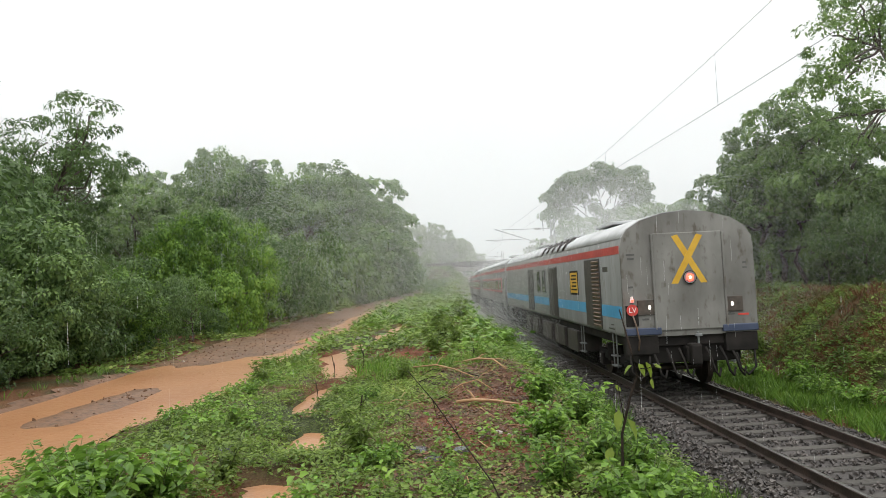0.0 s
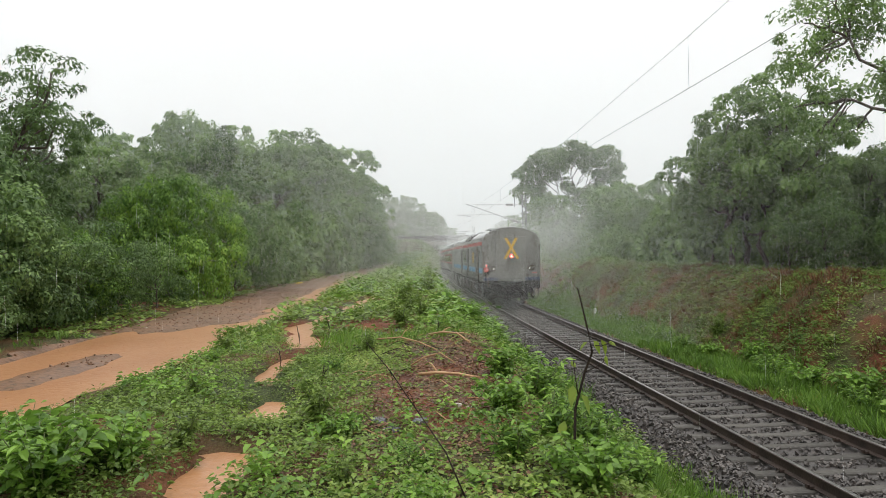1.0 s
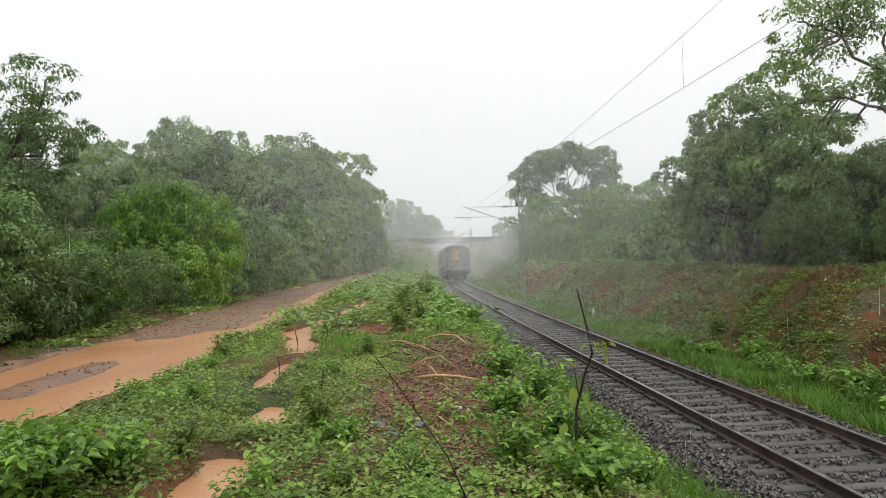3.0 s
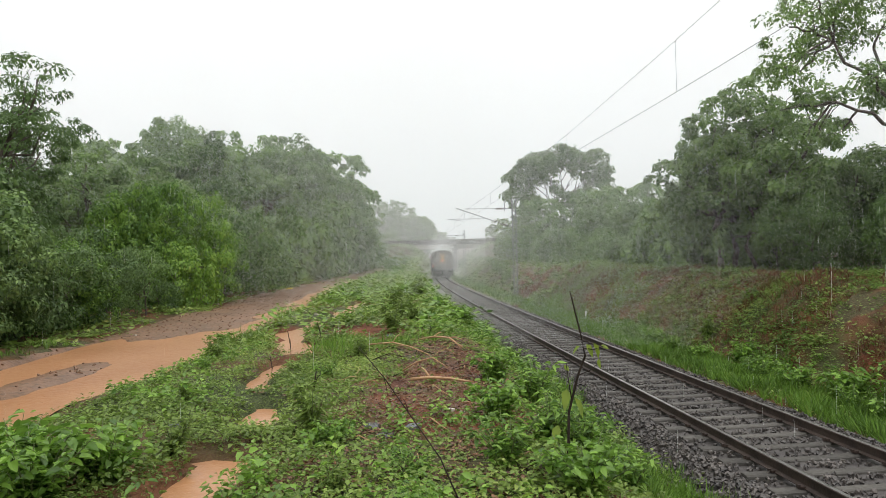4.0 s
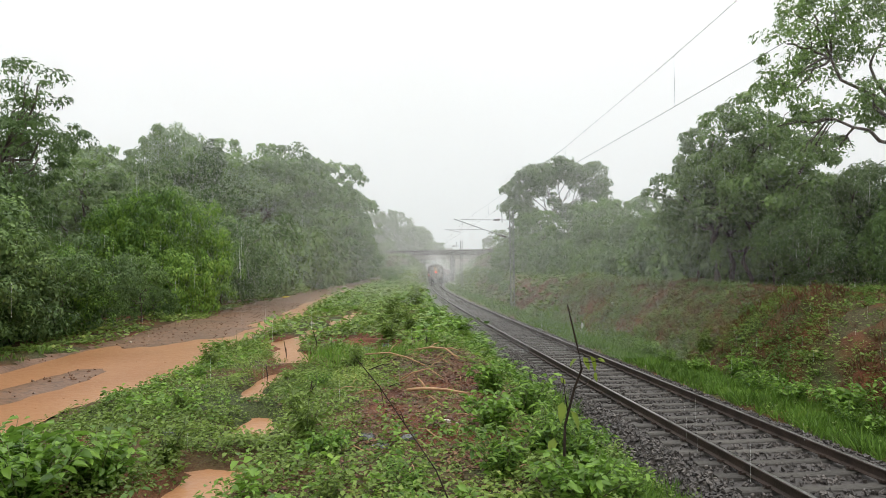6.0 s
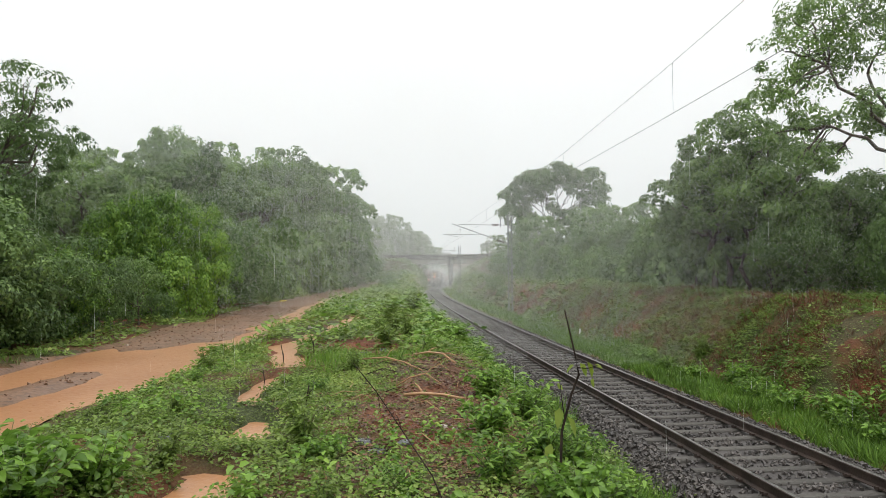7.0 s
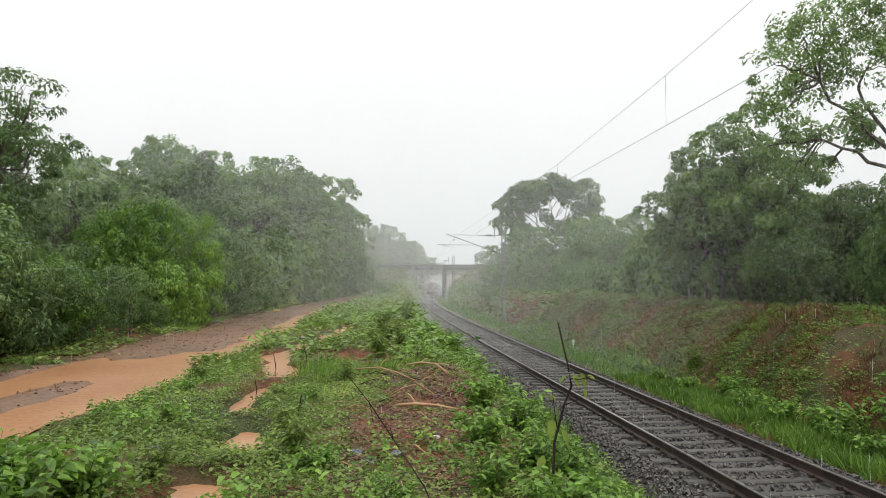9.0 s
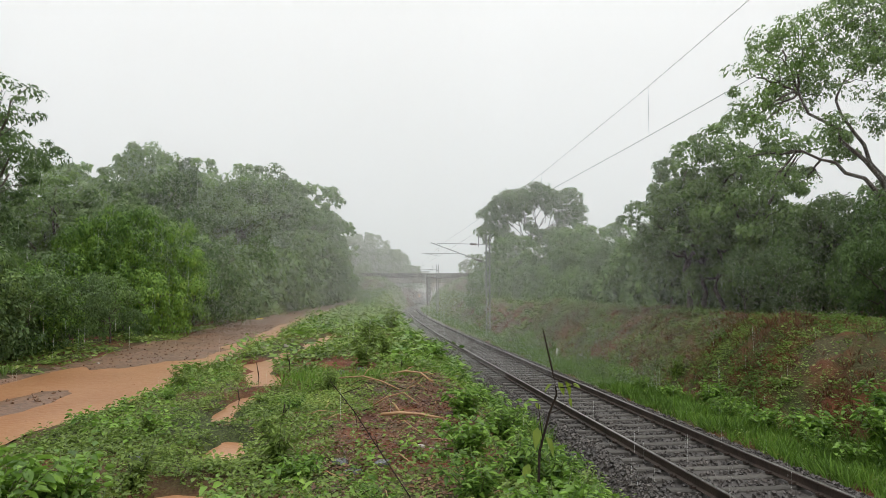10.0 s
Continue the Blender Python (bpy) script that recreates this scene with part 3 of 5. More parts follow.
for low in (True, False):
    t = new("contact_wire" if low else "messenger_wire")
    tagged(t, "thin dull grey contact wire strung over the track" if low else "sagging messenger wire above the contact wire", "overhead wire")
    bm = bmesh.new()
    pts = []
    for y in np.arange(-55, 221, 2.5):
        k = (float(y) % 110.0) / 55.0
        stag = 0.18 * (1 - 2 * abs(k - 1))
        pts.append((float(track_x(y)) + stag, float(y), wire_z(float(y), low)))
    pipe(bm, pts, [0.0055 if low else 0.005] * len(pts), 5)
    part("wire", bm, WIRE, t)
    if low:
        for base in (-55, 0, 55, 110):
            for dy in (5.3, 14.1, 22.7, 31.8, 41.0, 49.7):
                y = base + dy
                k = (y % 110.0) / 55.0
                x = float(track_x(y)) + 0.18 * (1 - 2 * abs(k - 1))
                bm = bmesh.new()
                rod(bm, (x, y, wire_z(y, True)), (x, y, wire_z(y, False)), 0.0035, seg=4)
                box(bm, (x, y, wire_z(y, True) + 0.01), (0.015, 0.03, 0.03))
                box(bm, (x, y, wire_z(y, False) - 0.01), (0.015, 0.03, 0.03))
                part("dropper", bm, WIRE, t)

# ---- road bridge over the line ----
def bridge():
    y = 178.0
    t = thing("road_bridge", -4.0, y, float(zr(y)), "weathered concrete road bridge crossing over the railway", "bridge")
    zt = 7.45 - float(zr(y))
    bm = bmesh.new()
    box(bm, (0, 4, zt - 0.75), (46, 9.5, 0.7), 0.04)
    part("deck", bm, BRIDGE, t)
    for yy in (-0.6, 8.6):
        bm = bmesh.new()
        box(bm, (0, yy, zt - 0.1), (46, 0.25, 0.75), 0.03)
        for k in range(-11, 12):
            box(bm, (k * 2.0, yy - 0.02, zt - 0.05), (0.3, 0.34, 0.95), 0.02)
        part("parapet", bm, BRIDGE, t)
    for x0, x1 in ((-11.2, -0.6), (0.6, 11.5)):
        for yy in (0.4, 2.8, 5.2, 7.6):
            bm = bmesh.new()
            box(bm, ((x0 + x1) / 2, yy, zt - 1.65), (x1 - x0, 0.45, 1.1), 0.03)
            part("girder", bm, GIRDER, t, "pale concrete girder")
    bm = bmesh.new()
    box(bm, (0, 4, (zt - 2.2) / 2 - 0.3), (1.0, 8.5, zt - 1.6), 0.1)
    box(bm, (0, 4, zt - 2.35), (1.7, 9.0, 0.5), 0.05)
    box(bm, (0, 4, zt - 1.62), (1.14, 8.9, 1.1), 0.02)
    part("pier", bm, BRIDGE, t)
    for x in (-12.2, 12.6):
        bm = bmesh.new()
        box(bm, (x, 4, zt / 2 - 0.8), (2.2, 9.2, zt - 0.6), 0.05)
        part("abutment", bm, BRIDGE, t)
    return t


bridge()
b = thing("roadside_cabin", -5.0, 182.5, 7.05, "small white painted cabin on the bridge deck", "hut")
bm = bmesh.new()
box(bm, (0, 0, 0.62), (2.2, 1.2, 1.24), 0.04)
part("wall", bm, WHITE, b)
bm = bmesh.new()
box(bm, (0, 0, 1.29), (2.5, 1.5, 0.09), 0.02)
part("roof", bm, GALV, b)

# ---- trees and bushes ----
def unit(v):
    return v / np.maximum(np.linalg.norm(v, axis=-1, keepdims=True), 1e-9)


def leaf_quads(p, d, length, width, r, flat=0.5, face=None):
    """Pointed leaves that start at p and run along d, folded a little along the rib. face: the way they look."""
    n = len(p)
    up = unit(r.normal(size=(n, 3)) * flat + (np.array([0, 0, 1.0]) if face is None else face))
    s = unit(np.cross(d, up))
    nn = np.cross(s, d)
    L, W = length[:, None], width[:, None]
    mid = p + d * L * 0.42 - nn * W * 0.12
    return np.stack([p, mid + s * W * 0.5, p + d * L - np.array([0, 0, 1.0]) * L * 0.12, mid - s * W * 0.5], 1)


def leaf_rich(p, d, length, width, r, flat=0.5, cup=0.25):
    """Rounder leaves of two halves that rise from the rib."""
    n = len(p)
    up = unit(r.normal(size=(n, 3)) * flat + np.array([0, 0, 1.0]))
    s = unit(np.cross(d, up))
    nn = np.cross(s, d)
    L, W = length[:, None], width[:, None]
    sag = np.array([0, 0, 1.0]) * L * r.uniform(0.05, 0.3, (n, 1))
    a, b = p + d * L * 0.28 + nn * W * cup, p + d * L * 0.68 + nn * W * cup * 0.8 - sag * 0.4
    return np.stack([p, a + s * W * 0.5, b + s * W * 0.40, p + d * L - sag, b - s * W * 0.40, a - s * W * 0.5], 1)


def crown_quads(r, blobs, n, size, clump=0.55, per=70, droop=0.35, thin=0.34, flat=0.55):
    """Leaves that shingle the tops of tufts, the tufts on the shells of ellipsoids. blobs: rows of centre and radii."""
    blobs = np.array(blobs, float)
    area = (blobs[:, 3] * blobs[:, 4] + blobs[:, 3] * blobs[:, 5] + blobs[:, 4] * blobs[:, 5])
    m = max(1, n // per)
    b = r.choice(len(blobs), m, p=area / area.sum())
    w = unit(r.normal(size=(m, 3)) + np.array([0, 0, 0.3]))
    rad = r.uniform(0.70, 1.08, (m, 1))
    c = blobs[b, :3] + w * blobs[b, 3:] * rad
    axis = unit(w * 0.8 + np.array([0, 0, 0.75]))
    k = np.repeat(np.arange(m), per)
    n = len(k)
    cr = clump * r.uniform(0.55, 1.45, m)[k][:, None]
    q = unit(r.normal(size=(n, 3)) + axis[k] * 0.8)
    p = c[k] + q * cr * (0.45 + 0.6 * r.random((n, 1)) ** 0.6) * np.array([1, 1, flat + 0.15])
    down = q * q[:, 2:3] - np.array([0, 0, 1.0])
    side = unit(np.cross(q, r.normal(size=(n, 3))))
    d = unit(down * (0.35 + droop) + side * 0.75 + q * 0.22)
    L = size * r.uniform(0.6, 1.3, n)
    return leaf_quads(p - d * L[:, None] * 0.3, d, L, L * thin * r.uniform(0.8, 1.25, n), r, 0.33, q)


def limb(bm, a, b, r0, r1, r, bends=4, wander=0.12, seg=7):
    a, b = Vector(a), Vector(b)
    pts, rad = [], []
    ln = (b - a).length
    for i in range(bends + 1):
        k = i / bends
        p = a.lerp(b, k)
        if 0 < i < bends:
            p += Vector(r.normal(0, 1, 3)) * ln * wander * 0.4
        p.z += math.sin(k * math.pi) * ln * 0.05
        pts.append(p)
        rad.append(r0 + (r1 - r0) * k)
    pipe(bm, pts, rad, seg)
    return pts


def tree(seed, name, label, blobs, trunk_h, girth, n, size, leafmat, clump=0.6, droop=0.35, thin=0.34, flat=0.55, lean=(0, 0), category="tree", twigs=3, per=95, wander=0.14, boughs=()):
    """A prototype at the origin: trunk with limbs to each mass of leaves, and the crown."""
    r = np.random.default_rng(seed)
    t = tagged(new(name), label, category)
    bm = bmesh.new()
    fork = (lean[0], lean[1], trunk_h)
    pts = limb(bm, (0, 0, -0.3), fork, girth, girth * 0.7, r, 5, 0.06, 9)
    main = [limb(bm, fork, q, girth * 0.62, girth * 0.3, r, 6, 0.06, 8) for q in boughs]
    for b in blobs:
        c = Vector(b[:3])
        s = pts[-1] if c.z > trunk_h else Vector(pts[3])
        if main:
            s = min((p for q in main for p in q[3:]), key=lambda p: (p - c).length)
        ends = limb(bm, s, c, girth * min(0.5, 1.4 / math.sqrt(len(blobs))), girth * 0.18, r, 6, wander)
        for _ in range(twigs):
            w = Vector(unit(r.normal(size=3) + np.array([0, 0, 0.2])))
            e = c + Vector((w.x * b[3], w.y * b[4], w.z * b[5])) * 0.9
            limb(bm, ends[3], e, girth * 0.17, girth * 0.04, r, 5, wander, 5)
    part("trunk", bm, BARK, t)
    part_mesh("crown", quads("crown", crown_quads(r, blobs, n, size, clump, per, droop, thin, flat), leafmat), t)
    return t


def plant(proto, x, y, s, rz, sz=None, label="", group="", dz=0.0):
    """A copy of a prototype on the ground."""
    m = pose(x, y, float(ground_z(x, y)) - 0.05 + dz, 0, 0, rz) @ Matrix.Diagonal((s, s, sz or s, 1))
    return tagged(copy_thing(proto, m), label, group=group)


def blob_set(r, n, spread, z0, z1, rad):
    out = []
    for i in range(n):
        a = 2 * math.pi * (i + r.random() * 0.7) / n
        k = r.uniform(0.35, 1.0) * spread
        z = r.uniform(z0, z1)
        q = rad * r.uniform(0.75, 1.25)
        out.append((math.cos(a) * k, math.sin(a) * k, z, q, q, q * r.uniform(0.6, 0.85)))
    return out


rb = np.random.default_rng(3)
# each prototype is about ten metres high
BROAD = [tree(100 + i, "broadleaf_tree", "dense dark green broadleaf tree in rain", blob_set(rb, 9, 2.7, 3.0, 8.3, 1.75) + [(0, 0, 8.4, 1.6, 1.6, 1.2)], 3.2, 0.22, 14500, 0.22, (L_DARK, L_MID, L_DEEP)[i], 0.52, 0.5, 0.62) for i in range(3)]
FAR = [tree(110 + i, "broadleaf_tree", "hazy green broadleaf tree in rain", blob_set(rb, 8, 2.7, 2.6, 8.3, 1.8) + [(0, 0, 8.4, 1.6, 1.6, 1.2)], 3.2, 0.22, 4200, 0.44, (L_DARK, L_MID)[i], 0.60, 0.4, 0.66, twigs=1, per=36) for i in range(2)]
AIRY = [tree(120 + i, "feathery_tree", "open-crowned tree with feathery layered leaves and visible limbs", blob_set(rb, 13, 3.3, 3.6, 9.3, 1.3), 3.8, 0.17, 15000, 0.18, L_DEEP, 0.46, 0.6, 0.36, 0.35, twigs=5, per=60, wander=0.09) for i in range(2)]
TALL = tree(128, "feathery_tree", "tall open-crowned tree with feathery leaves and bare limbs", [(x, y, z, q, q, q * 0.7) for x, y, z, q in (
    (-6.1, -1.5, 8.6, 0.9), (-5.3, -0.5, 7.3, 0.9), (-4.9, -1.0, 9.8, 1.1), (-3.5, -0.5, 10.5, 1.3), (-3.7, 0.2, 8.5, 1.1), (-2.1, -0.4, 9.2, 1.2), (-1.5, -0.5, 11.1, 1.5),
    (0.1, 0.0, 10.2, 1.5), (0.5, 0.6, 8.0, 1.2), (-4.3, 0.2, 6.2, 0.6), (-3.0, -0.7, 6.9, 0.6), (1.6, 0.5, 11.6, 1.7), (2.1, 0.0, 8.8, 1.4), (-5.7, 0.5, 6.1, 0.6), (-4.9, 0.4, 5.0, 0.7), (-3.4, 0.3, 5.3, 0.6), (-6.0, -0.8, 7.4, 0.7), (-4.2, -0.4, 8.9, 1.0))], 4.3, 0.15, 21000, 0.155, L_MID, 0.37, 0.5, 0.46, 0.6, lean=(-0.4, 0), twigs=2, per=36, wander=0.07, boughs=((-3.9, -0.3, 6.2), (-2.4, 0.0, 8.2), (0.5, 0.2, 9.0), (-4.2, -0.7, 8.3)))
UMBRELLA = tree(130, "umbrella_tree", "flat-topped umbrella tree rising over the forest", [(x, y, z, q, q, 0.7) for x, y, z, q in ((-2.8, 0, 8.2, 1.3), (-1.3, 1.3, 8.9, 1.5), (0.2, -0.8, 9.2, 1.4), (1.5, 0.9, 9.0, 1.2), (3.2, -0.3, 8.9, 1.3), (-1.9, -1.5, 8.2, 1.2), (4.4, 0.4, 7.8, 1.0), (-4.2, 0.3, 7.3, 1.0), (-3.4, 0.6, 6.4, 0.9), (3.2, 0.2, 6.9, 0.8), (-4.3, 0.1, 5.6, 1.0), (-2.7, 0.3, 5.0, 1.0), (-2.4, 0.2, 7.4, 0.9), (4.6, 0.2, 6.6, 0.9), (-1.2, 0.2, 7.5, 0.9), (1.7, 0.0, 7.9, 0.9), (-0.2, 0.4, 6.2, 0.7), (1.0, 0.2, 5.2, 1.0), (2.6, 0.1, 5.6, 0.9))], 4.4, 0.13, 22000, 0.25, L_DARK, 0.5, 0.2, 0.66, 0.5, per=55)
SHAGGY = [tree(140 + i, "shaggy_tree", "vine-hung tree with drooping sprays of leaves", blob_set(rb, 8, 2.0, 1.6, 8.6, 1.35), 4.5, 0.16, 12500, 0.235, (L_MID, L_DARK)[i], 0.5, 1.0, 0.42, 1.0) for i in range(2)]
DOME = [tree(150 + i, "vine_covered_bush", "rounded bush smothered in bright green creeper", [(0, 0, 1.2, 1.7, 1.5, 1.3), (0.9, 0.4, 0.9, 1.1, 1.1, 0.9), (-1.0, -0.2, 0.8, 1.0, 1.1, 0.9), (0.2, -0.9, 0.6, 1.2, 0.9, 0.7)], 0.9, 0.06, 32000, 0.062, L_FRESH, 0.21, 0.7, 0.72, 0.8, category="bush", twigs=1) for i in range(1)]
BUSH_FAR = [tree(180 + i, "wild_bush", "tangled green bush on the cutting", blob_set(rb, 6, 1.0, 0.4, 1.9, 0.75), 0.7, 0.05, 2600, 0.24, (L_MID, L_MID, L_DARK)[i], 0.35, 0.5, 0.5, 0.7, category="bush", twigs=0, per=36) for i in range(3)]
BUSH = [tree(160 + i, "wild_bush", "tangled green roadside bush wet with rain", blob_set(rb, 6, 1.0, 0.4, 1.9, 0.75), 0.7, 0.05, 7200, 0.082, (L_MID, L_DEEP, L_DEEP)[i], 0.26, 0.5, 0.5, 0.7, category="bush", twigs=1, per=60) for i in range(3)]


def palm():
    r = np.random.default_rng(170)
    t = tagged(new("palm_tree"), "slender palm with drooping fronds above the forest", "palm")
    bm = bmesh.new()
    limb(bm, (0, 0, -0.3), (0.3, 0, 8.6), 0.16, 0.11, r, 6, 0.02, 8)
    part("trunk", bm, BARK, t)
    qs = []
    for i in range(15):
        a = 2 * math.pi * i / 15 + r.random() * 0.3
        rise = r.uniform(-0.2, 0.9)
        base = np.array([0.3, 0, 8.6])
        h = np.array([math.cos(a), math.sin(a), 0])
        ks = np.linspace(0.1, 1, 34)
        p = base + h * (ks * 2.3)[:, None] + np.array([0, 0, 1.0]) * (ks * rise * 1.4 - ks ** 2 * 2.6 * (0.6 + 0.8 * ((i * 7) % 5) / 5))[:, None]
        s = np.array([-h[1], h[0], 0])
        for sg in (-1, 1):
            d = unit(h * 0.5 + s * sg - np.array([0, 0, 0.7]) + r.normal(0, 0.12, (34, 3)))
            qs.append(leaf_quads(p, d, np.full(34, 0.75) * (1.15 - ks * 0.6), np.full(34, 0.07), r, 0.2))
    part_mesh("fronds", quads("fronds", np.concatenate(qs), L_MID), t)
    return t


PALM = palm()
PROTOS = BROAD + FAR + AIRY + [TALL, UMBRELLA] + SHAGGY + DOME + BUSH + BUSH_FAR + [PALM]

# left side: hedge along the road, wood behind it. rows: prototype, x, y, scale, height factor
rt = random.Random(5)
LEFT_WOOD = [
    (AIRY[0], -15.9, 20.5, 0.86), (AIRY[1], -15.3, 19.6, 0.70), (AIRY[0], -18.4, 16.0, 0.98), (AIRY[1], -18.0, 21.0, 0.92), (BROAD[2], -13.5, 16.5, 0.52), (BROAD[2], -17.5, 17.0, 0.66),
    (BROAD[0], -13.9, 27.5, 0.64), (BROAD[1], -17.8, 30.0, 0.74), (BROAD[2], -24.5, 34.0, 0.86), (BROAD[0], -21.0, 42.0, 0.97),
    (BROAD[2], -15.6, 38.0, 0.88), (SHAGGY[0], -25.9, 55.0, 1.42), (BROAD[0], -15.4, 56.0, 1.28), (BROAD[1], -18.4, 60.0, 1.36), (BROAD[1], -15.0, 67.0, 1.2), (FAR[1], -17.2, 71.0, 1.42), (FAR[0], -15.4, 78.0, 1.15), (FAR[1], -16.2, 90.0, 1.15), (BROAD[1], -18.5, 50.0, 1.2), (BROAD[0], -15.0, 47.0, 0.95), (BROAD[2], -22.5, 56.0, 1.28),
    (SHAGGY[1], -20.0, 66.0, 1.55), (BROAD[1], -16.2, 60.0, 1.2), (FAR[0], -15.8, 72.0, 1.2), (FAR[1], -16.4, 83.0, 1.15), (FAR[0], -19.5, 92.0, 1.2),
    (FAR[0], -30.0, 46.0, 1.15), (FAR[1], -35.0, 60.0, 1.3), (FAR[1], -26.0, 74.0, 1.25), (FAR[0], -24, 24.0, 0.95), (BROAD[2], -16.5, 9.5, 0.6)]
for p, x, y, s in LEFT_WOOD:
    plant(p, x, y, s, rt.uniform(0, 360), group="trees beside the road")
plant(DOME[0], -10.9, 23.6, 1.3, 20, 1.75, group="creeper bushes")
plant(DOME[0], -12.6, 24.0, 1.3, 130, 1.7, group="creeper bushes")
plant(DOME[0], -10.4, 15.5, 0.85, 200, 0.9, group="creeper bushes")
for i in range(30):
    y = 5 + i * 2.3 + rt.uniform(-0.7, 0.7)
    x = float(np.interp(y, ROAD_Y, ROAD_X)) - 2.75 - rt.random() * 1.5
    s = rt.uniform(0.8, 1.5) * (1 + 0.012 * y) * (0.42 if 13.5 < y < 27 else 1)
    plant((BUSH if y < 36 else BUSH_FAR)[i % 3], x, y, s, rt.uniform(0, 360), s * rt.uniform(0.9, 1.3), group="roadside bushes")
rq = random.Random(21)
for i in range(18):
    y = 7.2 + (i // 2) * 1.05 + rq.uniform(-0.4, 0.4)
    x = float(np.interp(y, ROAD_Y, ROAD_X)) - (2.7 if i % 2 else 4.2) - rq.random() * 0.9
    s = rq.uniform(0.75, 1.1) if i % 2 else rq.uniform(1.0, 1.4)
    plant(BUSH[i % 3], x, y, s, rq.uniform(0, 360), s * rq.uniform(0.8, 1.1), group="roadside bushes")
for i in range(16):
    y = 8 + i * 3.2
    x = float(np.interp(y, ROAD_Y, ROAD_X)) - 5.3 - rt.random() * 1.5
    s = rt.uniform(1.4, 2.0)
    if y < 32:
        k = 0.6 if 15 < y < 27 else 1.0
        plant(BUSH[(i * 2) % 3], x, y, s * k, rt.uniform(0, 360), s * k * rt.uniform(0.9, 1.15), group="roadside bushes")
    else:
        plant(BUSH_FAR[(i * 2) % 3], x, y, s, rt.uniform(0, 360), s * rt.uniform(1.0, 1.4), group="roadside bushes")

for i in range(12):
    y = 66 + i * 3.0
    x = float(np.interp(y, ROAD_Y, ROAD_X)) - 2.2 - rt.random() * 1.2
    plant(BUSH_FAR[i % 3], x, y, rt.uniform(1.6, 2.3), rt.uniform(0, 360), group="roadside bushes")

# right side: wood on top of the cutting
RIGHT_WOOD = [
    (BROAD[1], 14.2, 31.0, 0.98), (BROAD[0], 11.6, 31.0, 0.82), (BROAD[0], 12.9, 32.5, 0.72), (BROAD[1], 16.8, 29.0, 0.52), (BROAD[0], 16.0, 37.0, 0.6), (BROAD[1], 19.5, 37.0, 0.55), (SHAGGY[1], 18.0, 34.5, 0.5), (SHAGGY[0], 22.5, 34.0, 0.5), (SHAGGY[0], 12.4, 29.5, 0.66), (SHAGGY[1], 15.2, 27.0, 0.58), (SHAGGY[0], 18.0, 26.5, 0.55),
    (BROAD[1], 17.0, 33.0, 0.62), (SHAGGY[1], 20.5, 24.5, 0.55), (BROAD[0], 23.5, 31.0, 0.6), (SHAGGY[1], 13.2, 38.0, 0.56), (SHAGGY[0], 15.8, 43.0, 0.62), (BROAD[2], 19.0, 46.0, 0.74),
    (BROAD[0], 13.0, 52.0, 0.52), (SHAGGY[1], 11.0, 57.0, 0.58), (BROAD[1], 15.0, 60.0, 0.66), (SHAGGY[0], 19.5, 58.0, 0.74), (FAR[0], 10.6, 68.0, 0.7),
    (FAR[1], 14.6, 73.0, 0.82), (FAR[0], 20.0, 72.0, 0.86), (FAR[1], 9.2, 82.0, 0.85), (FAR[0], 12.6, 84.0, 0.95), (FAR[1], 17.5, 86.0, 0.98), (FAR[0], 23.0, 84.0, 0.98), (FAR[1], 8.6, 98.0, 0.9),
    (FAR[0], 12.0, 108.0, 1.0), (FAR[1], 8.0, 122.0, 0.85), (FAR[0], 10.5, 140.0, 0.95), (FAR[1], 28.0, 40.0, 0.75), (FAR[0], 25.0, 55.0, 0.95), (PALM, 19.1, 71.5, 0.92),
    (FAR[0], 29.0, 24.0, 1.1), (BROAD[1], 24.5, 19.0, 0.85)]
for p, x, y, s in RIGHT_WOOD:
    plant(p, x, y, s, rt.uniform(0, 360), group="trees above the cutting")
plant(TALL, 17.3, 24.5, 1.0, 0, group="trees above the cutting")
plant(UMBRELLA, 12.4, 90.0, 1.4, 8, 1.54, group="trees above the cutting")
for i in range(26):
    y = 18 + i * 3.6 + rt.uniform(-1, 1)
    x = float(track_x(y)) + 9.6 + rt.random() * 2.4 + 0.01 * y
    s = rt.uniform(0.8, 1.5)
    plant((BUSH if y < 30 else BUSH_FAR)[i % 3], x, y, s, rt.uniform(0, 360), s * rt.uniform(0.9, 1.5), group="bushes above the cutting")

for i in range(16):
    y = 15 + i * 2.3
    x = float(track_x(y)) + 12.6 + rt.random() * 3
    s = rt.uniform(1.3, 2.0)
    plant((BUSH if y < 34 else BUSH_FAR)[i % 3], x, y, s, rt.uniform(0, 360), s * rt.uniform(0.9, 1.3), group="bushes above the cutting")

